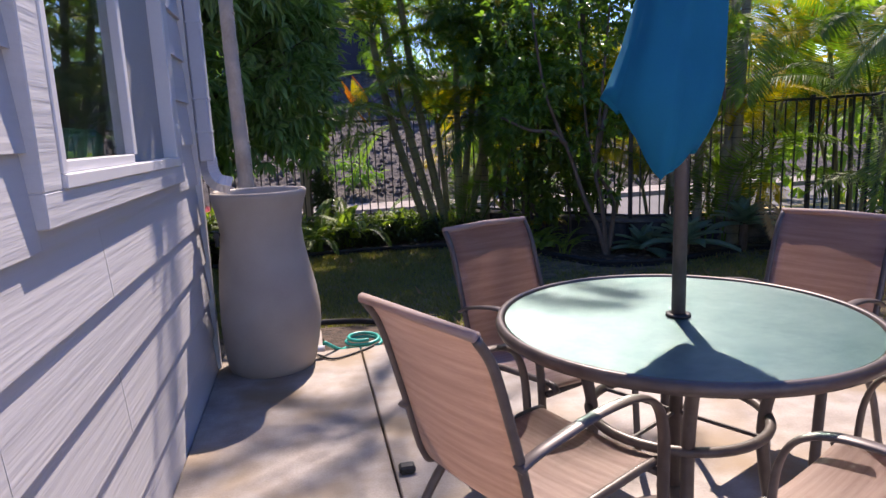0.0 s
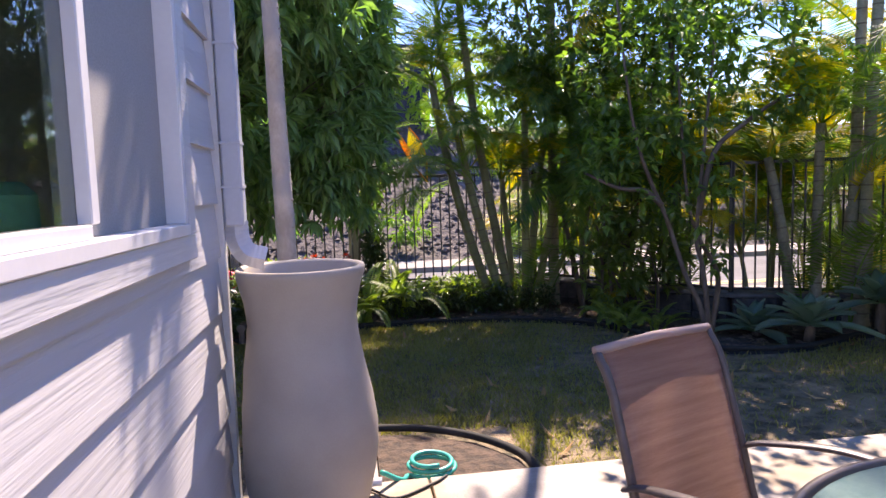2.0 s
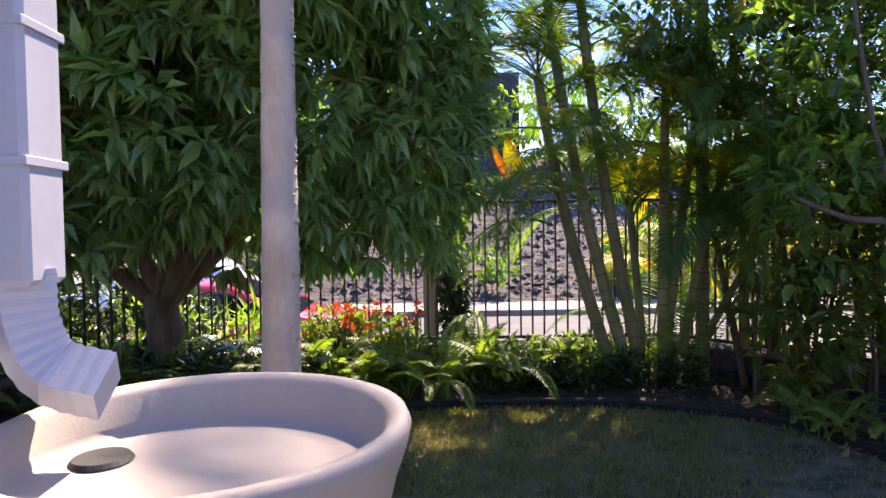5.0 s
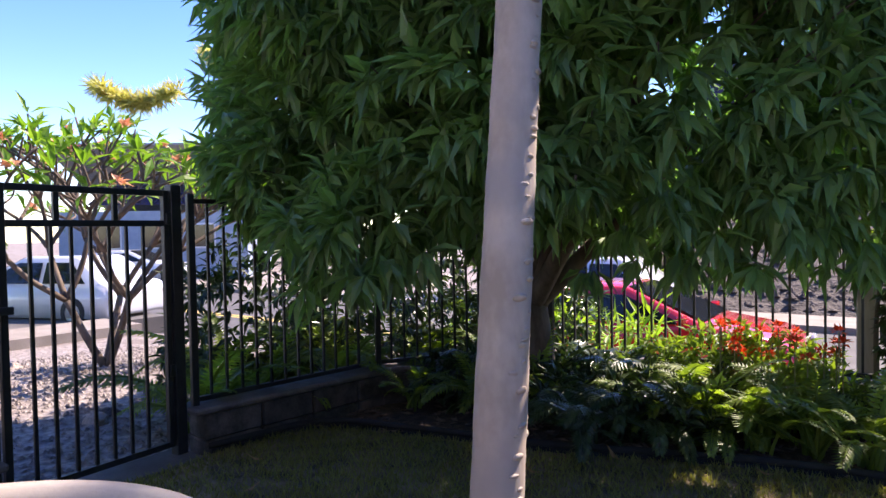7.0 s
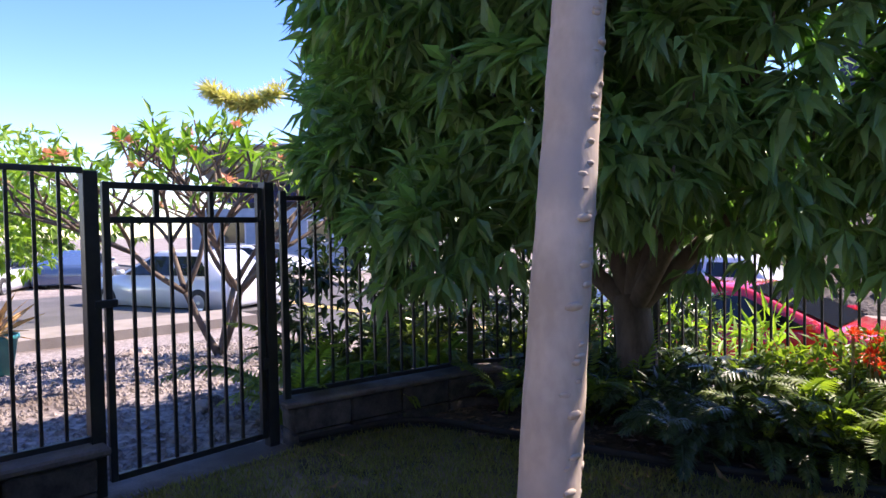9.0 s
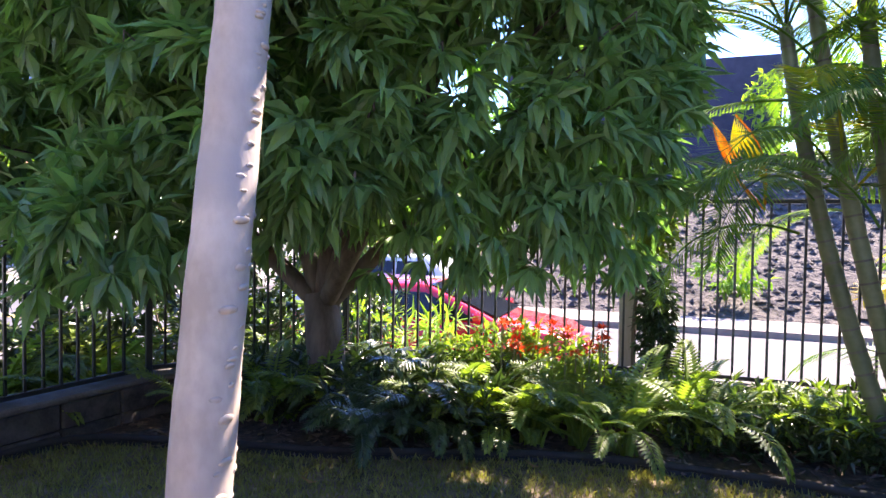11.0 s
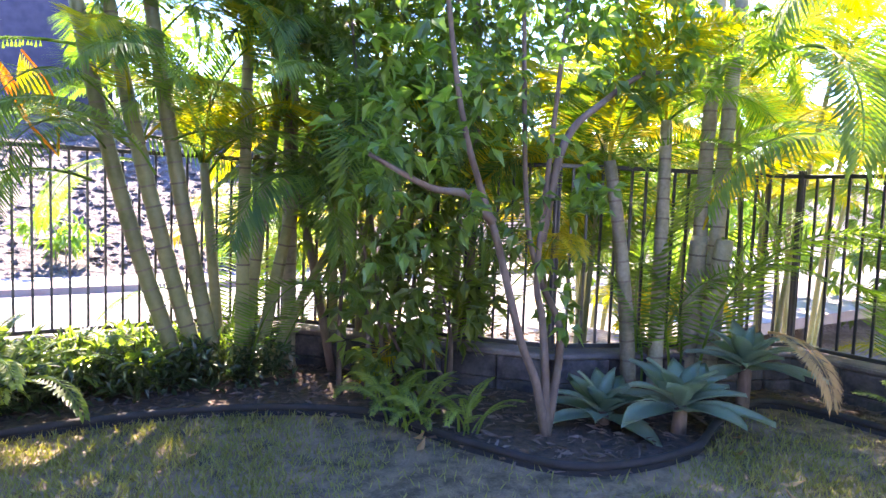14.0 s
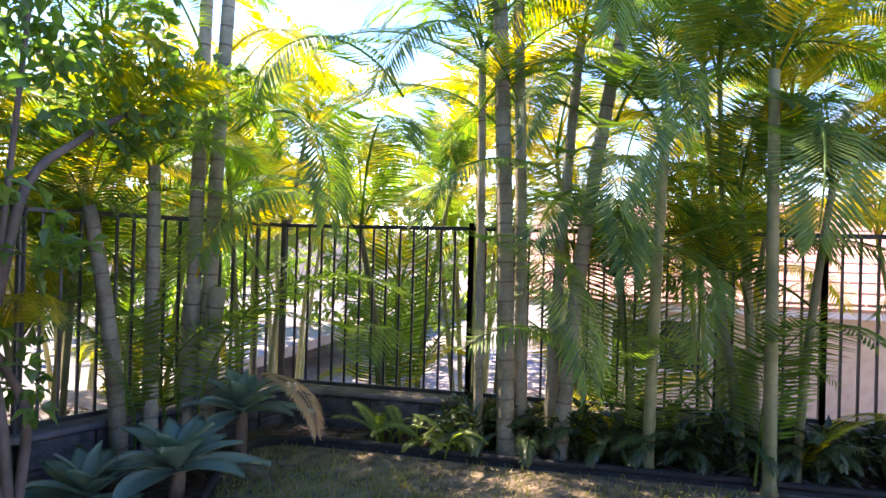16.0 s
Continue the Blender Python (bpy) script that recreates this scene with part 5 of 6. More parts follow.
# the hanging orange frond, dry fronds and the wrapped post at the back
for (x, y, z, a, s, me, lab) in ((1.25, 7.35, 1.25, 200, 0.75, FRONDS[3], "dark drooping palm frond"), (1.55, 7.6, 1.45, 215, 0.8, FRONDS[1], "dark drooping palm frond"), (2.45, 7.2, 1.1, 250, 0.85, FRONDS[3], "dark drooping palm frond"), (2.6, 7.25, 1.5, 275, 0.9, FRONDS[1], "dark drooping palm frond"), (2.35, 7.3, 1.35, 225, 0.8, FRONDS[4], "dark drooping palm frond"), (4.55, 5.75, 0.42, 250, 0.75, FROND_DRY, "dried brown palm frond"), (3.3, 6.5, 0.75, 240, 0.55, FRONDS_Y[1], "yellow palm frond")):
    t = thing("hanging_frond", lab + " hanging down", "palm frond", at=(x, y, z), rz=a)
    obj("frond", me, None, t, kind="stuff").matrix_basis = Matrix.Scale(s, 4)
tagged(part("wooden_post", bbox(-0.08, 0.05, 8.74, 8.86, -0.9, 0.98, 0.01), M_POST), "weathered grey post behind the fence", "post")
bush("creeper", "dark leafy creeper wrapped round a fence post", "creeper", (0.2, 8.5, 0), [((0, 0, 0.55), (0.12, 0.12, 0.42))], 260, 6, 0.07, 0.03, M_DARKLEAF, 95, 0.6)
bush("creeper", "bright leafy creeper on the fence rail", "creeper", (0.15, 8.55, 0), [((0, 0, 1.35), (0.22, 0.15, 0.28))], 110, 6, 0.08, 0.04, M_SHRUB, 96, 0.3)

# leafy shrubs and palms filling the back bed
bush("hedge_shrub", "tall dense leafy shrub against the back fence", "shrub", (2.75, 7.9, LOT), [((0, 0, 3.0), (1.3, 0.6, 1.2)), ((0.9, -0.3, 3.7), (1.0, 0.6, 0.7)), ((-0.9, 0, 3.3), (0.8, 0.5, 0.8))], 720, 8, 0.10, 0.04, M_SHRUB, 97, 0.2, 0.9, [[(0, 0, 0), (0.1, 0, 1.5), (0.1, 0, 3.4)], [(0.2, 0, 0), (0.5, -0.1, 1.7), (0.8, -0.2, 3.9)], [(-0.2, 0, 0), (-0.5, 0.1, 1.7), (-0.9, 0, 3.9)]], M_BARK2, 0.035)
bush("hedge_shrub", "leafy shrub with hanging branches by the back fence", "shrub", (2.45, 7.35, LOT), [((0, 0, 1.3), (0.4, 0.35, 0.7))], 200, 7, 0.10, 0.035, M_SHRUB, 98, 0.6)
palm(2.75, 8.0, clump(rng(24), 3, 3.8, 0.15, 0.035, 0.3), A, 24, 1.1, 7, 0.2)
palm(4.3, 7.2, clump(rng(25), 3, 2.8, 0.15, 0.030, 0.4), "sunlit yellow-green palm clump behind the agaves", 25, 1.0, 6, 0.25, 0.45)
palm(5.8, 2.6, clump(rng(26), 3, 3.2, 0.2, 0.030, 0.6), "sunlit yellow-green palm clump outside the fence", 26, 1.15, 8, 0.5)
palm(5.8, 0.4, clump(rng(27), 4, 3.6, 0.2, 0.036, 0.6), "sunlit yellow-green palm clump outside the fence", 27, 1.15, 8, 0.5)
palm(4.3, 8.5, clump(rng(28), 4, 2.2, 0.2, 0.030, 0.5), "sunlit yellow palm clump outside the fence", 28, 1.05, 6, 0.6)
bush("citrus_tree", "tall leafy tree crown over the garden corner", "tree", (3.3, 7.3, LOT), [((0.2, 0, 3.3), (1.0, 0.7, 0.9))], 190, 6, 0.10, 0.045, M_CITRUS, 99, 0.15, 1.0, [[(0, 0, 0), (0.05, 0, 2), (-0.1, 0, 4.0)]], M_BARK, 0.05, 0.8)

for i, (x, y, h) in enumerate(((7.4, 7.4, 2.6), (8.0, 2.2, 2.8), (8.6, 5.0, 3.2), (7.6, 0.4, 2.8), (6.6, 9.2, 2.2), (9.4, 8.0, 3.0))):
    palm(x, y, clump(rng(200 + i), 5, h, 0.35, 0.036, 0.7), "sunlit yellow-green palm clump on the lower lot", 200 + i, 1.25, 7, 0.6)

# plants beyond the fence
bush("roadside_shrub", "bright yellow-green shrub on the rocky bank", "shrub", (1.6, 21.3, -0.7), [((0, 0, 0.9), (0.8, 0.5, 0.6))], 40, 7, 0.32, 0.10, M_BRIGHT, 101)
bush("roadside_shrub", "bright yellow-green shrub on the rocky bank", "shrub", (6.5, 21.5, -0.6), [((0, 0, 0.9), (1.6, 0.7, 1.1))], 220, 8, 0.34, 0.10, M_BRIGHT, 102)
bush("roadside_shrub", "large green shrub above the rocky bank", "shrub", (11.5, 30, 3.1), [((0, 0, 1.5), (4.5, 1.5, 2.4))], 500, 8, 0.4, 0.14, M_SHRUB, 103)
bush("roadside_shrub", "large green shrub above the rocky bank", "shrub", (6.4, 32.0, 4.2), [((0, 0, 2.0), (3.6, 1.2, 2.6))], 420, 8, 0.4, 0.14, M_BRIGHT, 104)
bush("roadside_shrub", "green trees beyond the road", "trees", (-8.5, 22.5, -0.6), [((0, 0, 2.2), (4.0, 1.5, 2.8))], 520, 8, 0.42, 0.15, M_SHRUB, 105)
bush("roadside_shrub", "tall sunlit trees beyond the east lot", "trees", (15, 14, -1.9), [((0, 0, 4.0), (3.5, 3.5, 3.2))], 520, 8, 0.42, 0.15, M_BRIGHT, 106)
bush("roadside_shrub", "tall sunlit trees beyond the east lot", "trees", (19, 9, -1.9), [((0, 0, 3.6), (3.5, 4.0, 3.0))], 500, 8, 0.42, 0.15, M_SHRUB, 107)
bush("green_tree", "round green leafy tree beyond the gravel yard", "tree", (-15.2, 5.8, -0.6), [((0, 0, 2.6), (2.3, 2.3, 1.5)), ((-0.5, -1.8, 2.3), (2.0, 1.6, 1.2))], 900, 7, 0.22, 0.09, M_BRIGHT, 108, 0.1, 1.0, [[(0, 0, 0), (0.1, 0, 0.8), (0.3, 0, 1.8)], [(0, 0, 0), (-0.3, 0.1, 0.9), (-0.7, 0, 1.9)]], M_BARK, 0.10, 0.6)
bush("green_tree", "distant green trees behind the parked cars", "trees", (-36, 6, -0.7), [((0, 0, 2.6), (4, 9, 2.6))], 600, 7, 0.6, 0.25, M_SHRUB, 109)
bush("green_tree", "distant green trees behind the blue house", "trees", (-46, 34, -0.7), [((0, 0, 3.4), (8, 9, 3.4))], 700, 7, 0.8, 0.3, M_SHRUB, 110)
bush("hedge_shrub", "dark leafy shrubs outside the fence", "shrub", (-4.2, 8.3, -0.3), [((0, 0, 0.8), (1.1, 0.9, 0.9)), ((1.2, 0.9, 0.7), (0.9, 0.5, 0.7)), ((-0.3, -1.3, 0.75), (0.6, 0.8, 0.75))], 900, 7, 0.14, 0.05, M_DARKLEAF, 111)
bush("crinum", "bright strap-leaved plants outside the fence", "plants", (-3.2, 10.2, -0.6), [((0, 0, 0.5), (1.6, 0.5, 0.5))], 90, 10, 0.4, 0.05, M_BRIGHT, 112, 0.1)


def plumeria():
    r = rng(120)
    t = thing("plumeria_tree", "bare-branched plumeria with peach flowers in the gravel yard", "tree", at=(-7.3, 7.05, -0.3))
    t.scale = (1.22, 1.22, 1.22)
    tips = []

    def grow(p, d, L, rad, depth):
        q = p + d * L
        bm = bmesh.new()
        tube(bm, curve([p, (p + q) / 2 + Vector((r.normal(), r.normal(), 0)) * 0.04 * L, q], 3), [rad, rad, rad * 0.9, rad * 0.85, rad * 0.8, rad * 0.8, rad * 0.75][:7], 7)
        part("branch", bm, M_BARK2, t, smooth=True)
        if depth == 0:
            tips.append((q, d))
            return
        for k in range(2 + (r.random() < 0.55)):
            a = 2 * math.pi * (k / 3 + r.random() * 0.3)
            nd = (d + 0.75 * Vector((math.cos(a), math.sin(a), 0.12))).normalized()
            grow(q, nd, L * (0.72 + 0.15 * r.random()), rad * 0.74, depth - 1)
    for a in (0.3, 2.2, 4.4):
        grow(Vector((0, 0, 0)), Vector((0.45 * math.cos(a), 0.45 * math.sin(a), 1)).normalized(), 0.75, 0.040, 4)
    P, D = np.array([q[:] for q, _ in tips]), np.array([d[:] for _, d in tips])
    v, f = rosettes(r, P, D, 5, 0.22, 0.06, 0.0, 0.9)
    raw("leaves", v, f, M_BRIGHT, t, kind="stuff")
    for q, d in tips[::4]:
        v, f = rosettes(r, np.tile((q + d * 0.06)[:], (8, 1)), np.tile([0, 0, 1.0], (8, 1)), 2, 0.075, 0.05, -0.3, 1.0)
        raw("flower_head", v, f, M_PEACH, t, "peach flower cluster")


plumeria()


def flower_spike(at, rz):
    r = rng(130)
    t = thing("yellow_flower_spike", "pale yellow brush-like flower spike beside the mango tree", "flower spike", at=at, rz=rz)
    pts = np.array([c[:] for c in curve([(0, 0, 0), (-0.3, 0, -0.12), (-0.5, 0, -0.10), (-0.72, 0, 0.02)], 30)])
    p = np.repeat(pts, 9, 0)
    d = unit(r.normal(size=p.shape) + np.array([-0.5, 0, 0]))
    v, f = blades(p, d, r.normal(size=p.shape), 0.16, 0.022)
    raw("bristles", v, f, M_SPIKE, t, kind="stuff")


M_SPIKE = leafmat("flower_bristle", (0.50, 0.50, 0.16), (0.70, 0.66, 0.30), 0.4, (1.2, 1.2, 0.6), 0.6)
flower_spike((-5.35, 6.9, 2.62), 50)
flower_spike((-5.7, 8.1, 3.35), 20)


def pot(x, y, z, material, label, seed):
    t = thing("plant_pot", label, "potted plant", at=(x, y, z))
    part("pot", lathe([(0.001, 0), (0.17, 0), (0.23, 0.40), (0.25, 0.41), (0.25, 0.46), (0.225, 0.46), (0.21, 0.40), (0.001, 0.39)], 28), material, t, smooth=True)
    r = rng(seed)
    p = np.tile([0, 0, 0.42], (26, 1))
    v, f = rosettes(r, p, np.tile([0, 0, 1.0], (26, 1)), 1, 0.55, 0.06, -0.3, 0.9)
    raw("leaves", v, f, M_DRY if seed % 2 else M_FERN, t, "orange-green spiky leaves", kind="stuff")


pot(-8.6, 4.95, -0.35, M_POT_B, "teal glazed pot with orange-green bromeliad in the gravel", 131)
pot(-8.9, 4.62, -0.35, M_POT_T, "terracotta pot with spiky bromeliad in the gravel", 132)


def rock(x, y, z, s, material, seed, flat=0.7):
    bm = bmesh.new()
    bmesh.ops.create_icosphere(bm, subdivisions=3, radius=1)
    for v in bm.verts:
        v.co *= 1 + 0.35 * noise.noise(v.co * 1.3 + Vector((seed, 0, 0))) + 0.12 * noise.noise(v.co * 4 + Vector((0, seed, 0)))
    ob = part("rock", bm, material, label="rough lava boulder on the ground" if material is M_ROCK else "tan stone on the gravel")
    ob.matrix_basis = pose(x, y, z, 0, 0, seed * 40) @ Matrix.Diagonal((s, s * 0.8, s * flat, 1))
    tagged(ob, category="rock")


for i, (x, y, z, s) in enumerate(((7.9, 6.0, -1.55, 0.6), (8.6, 5.2, -1.6, 0.7), (8.2, 6.8, -1.5, 0.5), (9.1, 6.2, -1.7, 0.6), (7.6, 5.2, -1.5, 0.4), (9.6, 4.6, -1.8, 0.5))):
    rock(x, y, z, s, M_ROCK, i + 1)
rock(-4.6, 5.7, -0.12, 0.10, M_TANROCK, 9, 0.6)
rock(-4.75, 5.85, -0.12, 0.09, M_ROCK, 10, 0.5)
rock(-8.6, 5.9, -0.38, 0.16, M_ROCK, 11)
rock(-9.0, 6.6, -0.40, 0.2, M_TANROCK, 12, 0.4)


# ---- cars ----
def car(x, y, z, rz, paint, label, L=4.4, W=1.78, H=1.45, boxy=0.0):
    t = thing("car", label, "car", at=(x, y, z), rz=rz)
    hood, roof0, roof1 = 0.26 * L, 0.02 * L - 0.1, -0.30 * L
    prof = [(-L / 2, 0.35), (-L / 2 + 0.02, 0.75), (-L / 2 + 0.08, 0.95), (-0.44 * L, 1.0 + 0.3 * boxy), (roof1, H), (roof0, H - 0.01), (0.24 * L, 0.98), (0.42 * L, 0.86), (L / 2 - 0.05, 0.68), (L / 2, 0.45), (L / 2 - 0.06, 0.25), (-L / 2 + 0.05, 0.25)]
    bm, rows = bmesh.new(), []
    for s, inset in ((-1, 0.0), (-1, -0.06), (1, -0.06), (1, 0.0)):
        rows.append([bm.verts.new((px, s * (W / 2 - max(0, pz - 0.9) * 0.30 + (0.0 if inset else -0.04)), pz - (0.02 if inset == 0 and pz > 0.6 else 0))) for px, pz in prof])
    rows = [rows[0], rows[1], rows[2], rows[3]]
    order = [[bm.verts.new((px, yv * (1 - max(0, pz - 0.9) * 0.35), pz - 0.05 * abs(k))) for px, pz in prof] for k, yv in ((-1, -W / 2), (0, -W / 2 + 0.12), (0, W / 2 - 0.12), (1, W / 2))]
    for v in [v for row in rows for v in row]:
        bm.verts.remove(v)
    n = len(prof)
    for a, b in zip(order, order[1:]):
        for k in range(n):
            bm.faces.new((a[k], a[(k + 1) % n], b[(k + 1) % n], b[k]))
    bm.faces.new(order[0][::-1]), bm.faces.new(order[-1])
    bmesh.ops.recalc_face_normals(bm, faces=list(bm.faces))
    bmesh.ops.bevel(bm, geom=list(bm.edges), offset=0.03, segments=2, affect="EDGES")
    part("body", bm, paint, t, smooth=True)

    def glass(pts, name):
        bm = bmesh.new()
        bm.faces.new([bm.verts.new(q) for q in pts])
        bmesh.ops.solidify(bm, geom=list(bm.faces), thickness=0.012)
        part(name, bm, M_CARGLASS, t)
    k = lambda zz: (W / 2 - 0.0) * (1 - max(0, zz - 0.9) * 0.35) + 0.012
    for s in (-1, 1):
        zt, zb = H - 0.13, 0.97
        f0, f1 = (roof0 + 0.02, 0.19 * L), (roof0 - 0.03, -0.12 * L + roof0)
        glass([(0.185 * L, s * k(zb), zb), (roof0 + 0.02, s * k(zt), zt), (-0.13 * L, s * k(zt), zt), (-0.13 * L, s * k(zb), zb)], "side_window")
        glass([(-0.15 * L, s * k(zb), zb), (-0.15 * L, s * k(zt), zt), (roof1 + 0.05, s * k(zt), zt), (-0.38 * L, s * k(zb), zb)], "side_window")
    glass([(0.235 * L, -W / 2 + 0.16, 1.015), (0.235 * L, W / 2 - 0.16, 1.015), (roof0 + 0.03, W / 2 - 0.28, H - 0.02), (roof0 + 0.03, -W / 2 + 0.28, H - 0.02)], "windscreen")
    for s in (-1, 1):
        part("headlight", bbox(L / 2 - 0.16, L / 2 - 0.01, s * (W / 2 - 0.28) - 0.16, s * (W / 2 - 0.28) + 0.16, 0.60, 0.74, 0.03), M_LIGHTG, t)
        part("mirror", bbox(0.17 * L, 0.20 * L, s * (W / 2 + 0.08) - 0.08, s * (W / 2 + 0.08) + 0.08, 0.98, 1.10, 0.03), paint, t)
        for wx in (0.31 * L, -0.31 * L):
            w = part("wheel", lathe([(0.20, -0.10), (0.30, -0.11), (0.335, -0.08), (0.335, 0.08), (0.30, 0.11), (0.20, 0.10)], 28), M_TYRE, t, "black tyre", smooth=True)
            w.matrix_basis = pose(wx, s * (W / 2 - 0.09), 0.335, 90)
            part("rim", lathe([(0.001, 0.09), (0.05, 0.095), (0.07, 0.06), (0.17, 0.07), (0.205, 0.10), (0.205, -0.10), (0.17, -0.07), (0.07, -0.06), (0.05, -0.095), (0.001, -0.09)], 20), M_RIM, w, "alloy rim", smooth=True)
    return t


car(-3.0, 12.75, -1.0, 2, M_CARRED, "bright red parked car beyond the fence")
car(-6.2, 17.4, -1.0, 180, M_CARWHITE, "pale parked car across the road", H=1.6, boxy=0.5)
car(-16.0, 9.9, -0.70, 201, M_CARWHITE, "white parked pickup-sized car beyond the gravel yard", L=5.0, H=1.55)
car(-27.0, 10.3, -0.72, 150, M_CARBLUE, "dark blue parked car across the side road")
car(-26.0, 7.4, -0.72, 150, M_CARWHITE, "white parked car across the side road", H=1.55, boxy=0.5)
car(-26.5, 17.5, -0.72, 30, M_CARWHITE, "white parked car far along the road")


# ---- neighbouring houses ----
def windowed(t, x, y0, y1, z0, z1, facing=-1):
    w = new("window")
    w.parent = t
    part("pane", box(bmesh.new(), x, x + 0.02, y0, y1, z0, z1), M_DARKWIN, w)
    for a, b, c, d in ((y0 - 0.06, y0, z0 - 0.06, z1 + 0.06), (y1, y1 + 0.06, z0 - 0.06, z1 + 0.06), (y0, y1, z0 - 0.06, z0), (y0, y1, z1, z1 + 0.06), ((y0 + y1) / 2 - 0.03, (y0 + y1) / 2 + 0.03, z0, z1)):
        part("frame", box(bmesh.new(), x - 0.03, x + 0.02, a, b, c, d), M_WHITE, w)


def east_house():
    t = thing("neighbour_house", "beige stucco house with a terracotta tile roof, lower than the garden", "house")
    x = 12.0
    part("wall", box(bmesh.new(), x, x + 7, -9, 4.3, -2.2, 0.55), M_STUCCO, t)
    windowed(t, x - 0.03, 1.7, 3.2, -0.60, 0.22)
    windowed(t, x - 0.03, -3.6, -1.8, -0.75, 0.25)
    windowed(t, x - 0.03, -7.2, -5.6, -0.75, 0.25)
    part("fascia", box(bmesh.new(), x - 0.62, x - 0.58, -9.4, 4.7, 0.42, 0.60), M_TRIM, t, "brown eave board")
    roof = part("roof", box(bmesh.new(), -0.1, 4.6, -9.5, 4.8, -0.06, 0.0, pose(x - 0.6, 0, 0.62, 0, -24, 0)), M_TILE, t, "terracotta tile roof")
    me = None
    for i in range(12):
        for j in range(24):
            if me is None:
                bm = bbox(0, 0.42, 0, 0.56, 0.0, 0.035, 0.01)
                me = bpy.data.meshes.new("roof_tile")
                bm.to_mesh(me), bm.free()
                me.materials.append(M_TILE)
            o = obj("roof_tile", me, None, roof)
            o.matrix_basis = pose(x - 0.6, 0, 0.62, 0, -24, 0) @ pose(i * 0.38, -9.2 + j * 0.585, 0.003, 0, 3.5)


def blue_house():
    t = thing("neighbour_house", "blue-grey house with solar panels on its grey roof across the road", "house", at=(-36, 25.0, -1.5), rz=42)
    part("wall", box(bmesh.new(), -5, 5, -4, 4, 0, 4.2), M_HOUSEB, t)
    for s in (-1, 1):
        bm = box(bmesh.new(), -5.4, 5.4, -4.9 if s < 0 else 0.0, 0.0 if s < 0 else 4.9, -0.12, 0.0, pose(0, 0, 6.0, -22 * s * -1 if s < 0 else -22, 0, 0))
        part("roof", bm, M_ROOFG, t)
    for i in range(4):
        for j in range(2):
            part("solar_panel", box(bmesh.new(), -3.6 + i * 1.75, -1.95 + i * 1.75, -3.9 + j * 1.75, -2.25 + j * 1.75, 0.03, 0.08, pose(0, 0, 6.0, 22)), M_SOLAR, t, "dark blue solar panel")
    for y0 in (-3.0, -0.5, 2.0):
        w = new("window")
        w.parent = t
        part("pane", box(bmesh.new(), y0, y0 + 1.2, -4.05, -4.01, 2.2, 3.4), M_DARKWIN, w)
        part("frame", box(bmesh.new(), y0 - 0.08, y0 + 1.28, -4.02, -4.005, 2.1, 3.5), M_WHITE, w)


east_house()
blue_house()
w = thing("bank_screen", "dark navy screened wall above the rocky bank", "wall")
part("panel", box(bmesh.new(), -7.5, 4.2, 33.4, 33.6, 3.9, 8.6), M_NAVY, w)
tagged(part("neighbour_lawn", box(bmesh.new(), 7.2, 11.9, 4.9, 12.5, -2.0, -1.86), M_BRIGHT), "sunlit green lawn of the lower lot", kind="structure")


def garden_stand():
    t = thing("garden_stand", "black covered stand with a clear round disc beyond the gate", "stand", at=(-4.35, 4.15, -0.14))
    bm = bbox(-0.15, 0.15, -0.15, 0.19, 0.30, 0.80, 0.07)
    bmesh.ops.subdivide_edges(bm, edges=list(bm.edges), cuts=2, use_grid_fill=True)
    for v in bm.verts:
        v.co += 0.02 * noise.noise_vector(v.co * 6)
    part("bag", bm, M_BLACK, t, "black cover", smooth=True)
    bm = bmesh.new()
    for a in (20, 140, 260):
        tube(bm, [(0, 0, 0.40), (0.32 * math.cos(math.radians(a)), 0.32 * math.sin(math.radians(a)), 0.0)], 0.014, 8)
    part("tripod", bm, M_RIM, t)
    bm = bmesh.new()
    tube(bm, [(0, 0, 0.7), (0, 0, 2.27)], 0.014, 8)
    part("mast", bm, M_BLACK, t)
    part("disc", lathe([(0.001, -0.01), (0.18, -0.006), (0.19, 0), (0.18, 0.006), (0.001, 0.01)], 40), M_PANE, t, "clear round disc").matrix_basis = pose(0.0, 0.05, 2.27, 80, 0, 55)
    part("knob", lathe([(0.001, 0.05), (0.03, 0.045), (0.045, 0.03), (0.045, -0.03), (0.03, -0.045), (0.001, -0.05)], 16), M_BLACK, t, "black knob").matrix_basis = pose(0.0, 0.20, 2.24, 80, 0, 20)


garden_stand()

# ---- grass, litter ----
def inside_lawn(x, y):
    ed = np.array([(p.x, p.y) for p in EDGE])
    top = np.interp(x, ed[:, 0][:np.argmax(ed[:, 0]) + 1], ed[:, 1][:np.argmax(ed[:, 0]) + 1])
    patio_hit = (x < 2.62) & (x > -0.58) & (y < 3.72)
    mulch_hit = (x < 0.78) & (x > -0.7) & (y < 4.5)
    return (y < top - 0.03) & (x < 4.8) & (x > -3.2) & ~patio_hit & ~mulch_hit & ~((x < -0.5) & (y < 3.7) & (x > -2.5))


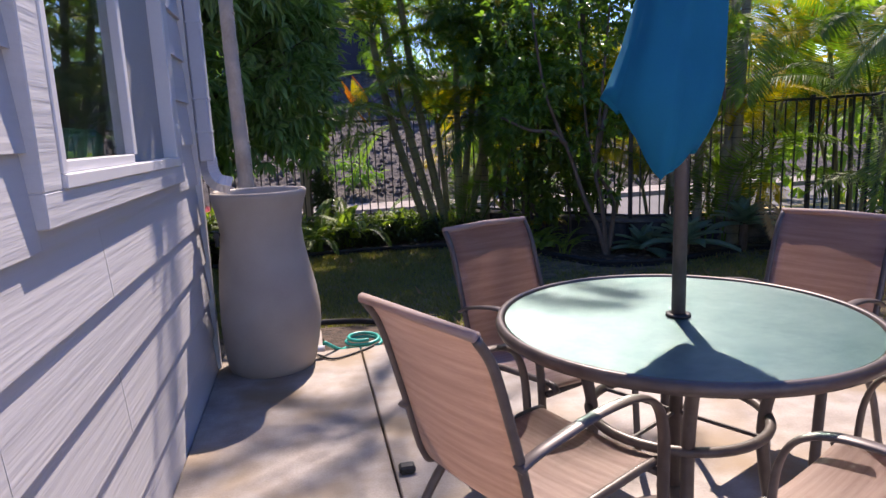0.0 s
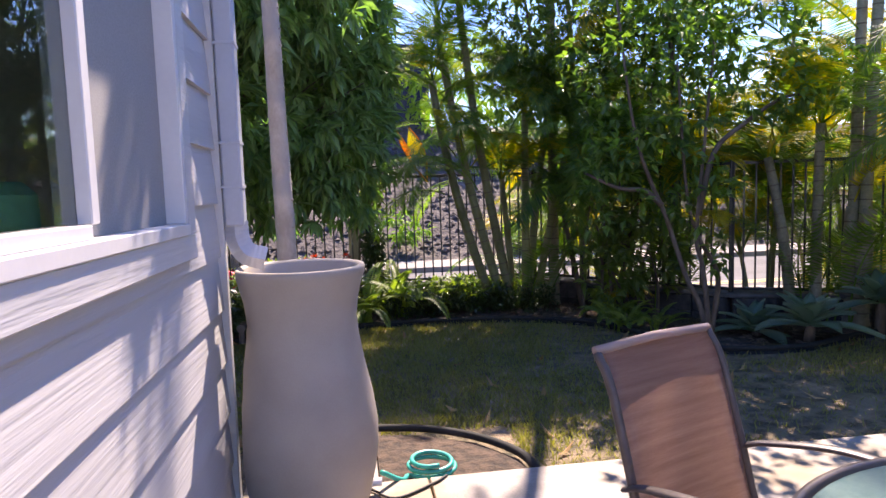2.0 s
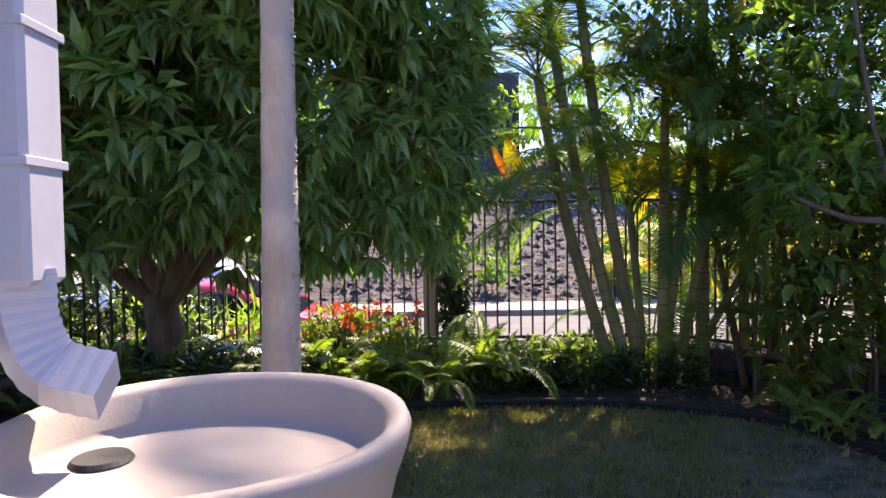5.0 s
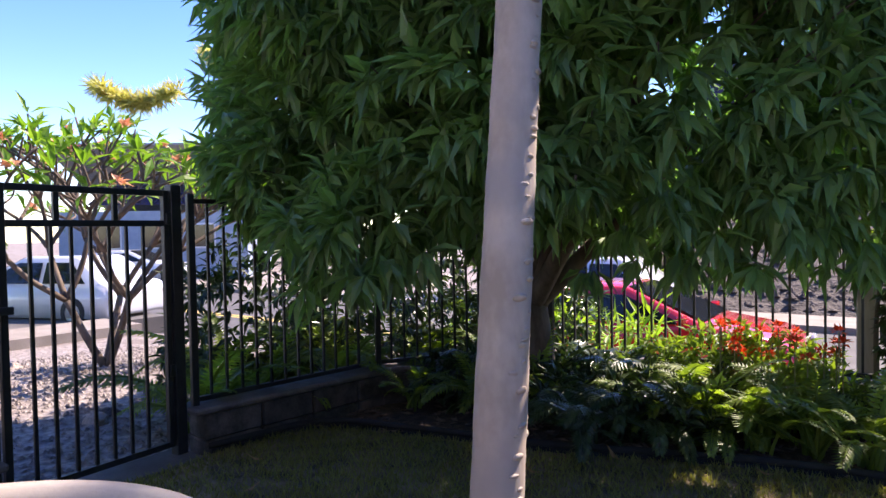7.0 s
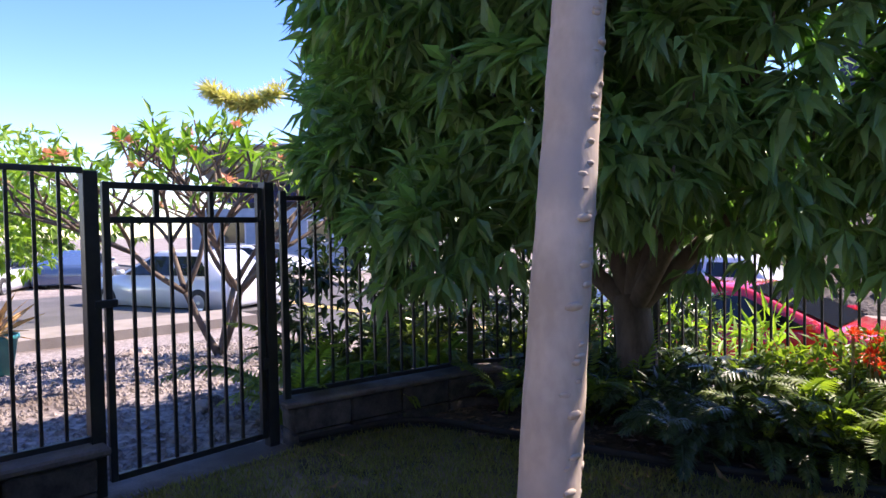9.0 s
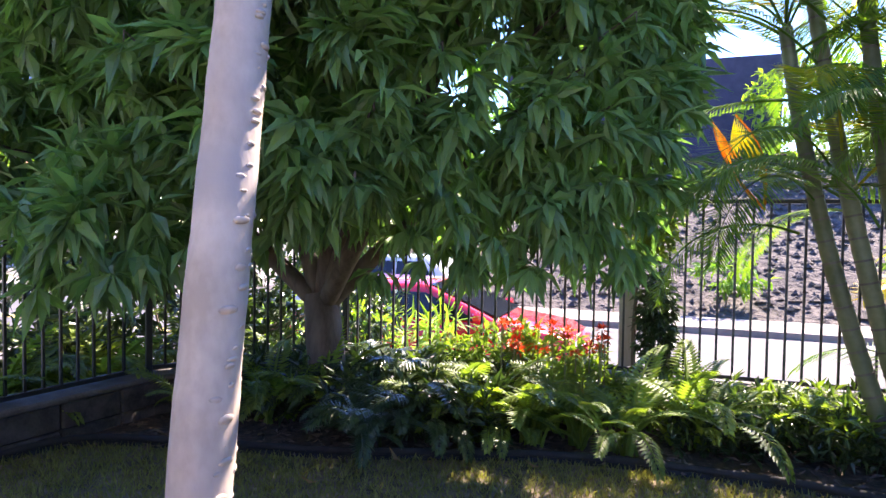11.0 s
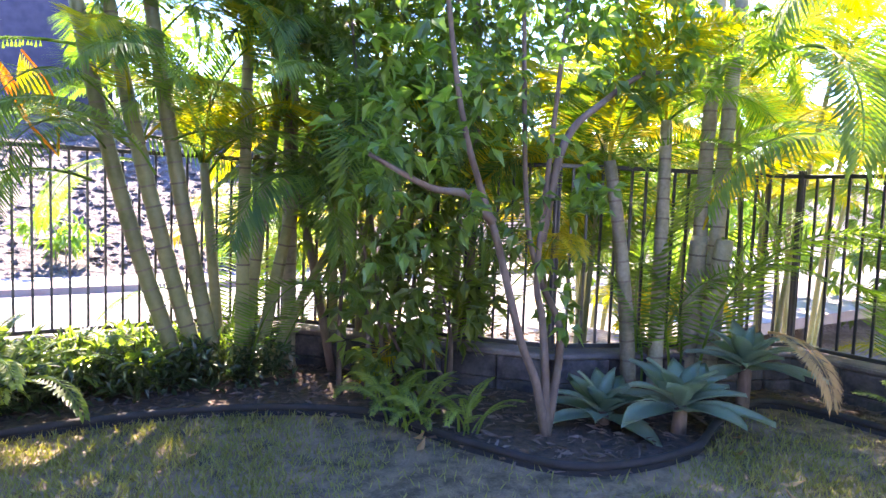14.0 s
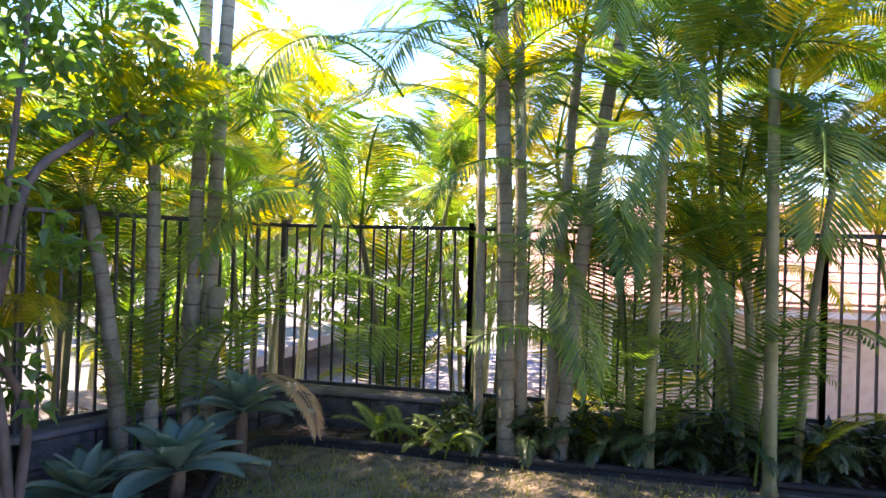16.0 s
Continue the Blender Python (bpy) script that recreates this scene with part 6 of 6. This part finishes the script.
def grass(count, seed):
    r = rng(seed)
    x, y = -3.2 + 8.0 * r.random(count), 2.6 + 5.2 * r.random(count)
    ok = inside_lawn(x, y)
    x, y = x[ok], y[ok]
    d = np.array([0.5 + 0.5 * noise.noise((a * 0.9, b * 0.9, 7)) + 0.35 * noise.noise((a * 3.1, b * 3.1, 9)) + 0.2 for a, b in zip(x, y)])
    d -= 0.60 * np.clip((x - 0.6) / 1.5, 0, 1)
    ok = r.random(len(x)) < np.clip(1.6 * d, 0.07, 1)
    x, y = x[ok], y[ok]
    n = len(x)
    p = np.stack([x, y, np.full(n, LOT - 0.002)], 1)
    v, f = blades(p, np.stack([0.55 * r.normal(size=n), 0.55 * r.normal(size=n), np.ones(n)], 1), r.normal(size=(n, 3)), 0.028 + 0.035 * r.random(n), 0.007)
    tagged(raw("grass", v, f, M_GRASS, kind="stuff"), "short patchy green grass blades on the lawn", "grass")


grass(190000, 140)
r = rng(150)
base = None
for i in range(70):
    x, y = -3.0 + 7.6 * r.random(), 3.9 + 3.4 * r.random()
    if not inside_lawn(np.array([x]), np.array([y]))[0]:
        continue
    v, f = leaves(np.zeros((1, 3)), np.array([[1.0, 0, 0.15]]), np.array([[0, 1.0, 0.2 * r.normal()]]), 0.07 + 0.10 * r.random(), 0.025 + 0.02 * r.random(), 0.3, 0.2)
    o = raw("fallen_leaf", v, f, M_DRY)
    tagged(o, "dry brown fallen leaf on the lawn", "leaf", "fallen leaves on the lawn")
    o.matrix_basis = pose(x, y, LOT + 0.02, 0, 8 * r.normal(), 360 * r.random())
n = 5000
x, y = -3.1 + 8.4 * r.random(n), 5.6 + 3.0 * r.random(n)
ok = ~inside_lawn(x, y) & (y < 8.4) & (x < 5.2)
x, y = x[ok], y[ok]
x2, y2 = 4.88 + 0.4 * r.random(2200), -2 + 7.8 * r.random(2200)
x, y = np.concatenate([x, x2]), np.concatenate([y, y2])
p = np.stack([x, y, np.full(len(x), LOT + 0.02)], 1)
v, f = leaves(p, np.stack([r.normal(size=len(x)), r.normal(size=len(x)), 0.15 * r.normal(size=len(x))], 1), r.normal(size=p.shape), 0.05 + 0.05 * r.random(len(x)), 0.02, 0.2)
tagged(raw("leaf_litter", v, f, M_BARK, kind="stuff"), "dark mulch chips and leaf litter", "mulch")

# loose rocks on the bank across the road
n = 5000
x, y = -9 + 28 * r.random(n), 20.6 + 12 * r.random(n)
p = np.stack([x, y, np.array([height(a, b) for a, b in zip(x, y)])], 1)
s = 0.05 + 0.13 * r.random((n, 1)) ** 2
o8 = np.array([(1, 0, 0), (0.4, 0.9, 0.1), (-0.8, 0.5, 0), (-0.8, -0.5, 0), (0.4, -0.9, 0.1), (0.1, 0, 0.8)])
v = (p[:, None] + (o8[None] * (0.6 + 0.8 * r.random((n, 6, 1)))) * s[:, None]).reshape(-1, 3)
f = (np.array([(0, 1, 5), (1, 2, 5), (2, 3, 5), (3, 4, 5), (4, 0, 5)])[None] + (np.arange(n) * 6)[:, None, None]).reshape(-1, 3)
tagged(raw("bank_rubble", v, f, M_BANK, kind="stuff"), "loose lava rocks on the roadside bank", "rocks")

# gravel stones in the yard beyond the gate
n = 9000
x, y = -3.5 - 6.5 * r.random(n) ** 1.3, 2.5 + 6.0 * r.random(n)
p = np.stack([x, y, np.array([height(a, b) for a, b in zip(x, y)]) + 0.004], 1)
s = 0.012 + 0.02 * r.random((n, 1))
o8 = np.array([(1, 0, 0), (0, 1, 0), (-1, 0, 0), (0, -1, 0), (0, 0, 0.8)])
v = (p[:, None] + (o8[None] * (0.7 + 0.6 * r.random((n, 5, 1)))) * s[:, None]).reshape(-1, 3)
f = (np.array([(0, 1, 4), (1, 2, 4), (2, 3, 4), (3, 0, 4)])[None] + (np.arange(n) * 5)[:, None, None]).reshape(-1, 3)
tagged(raw("gravel", v, f, M_GROUND, kind="stuff"), "loose grey-brown gravel stones", "gravel")

low_wall()
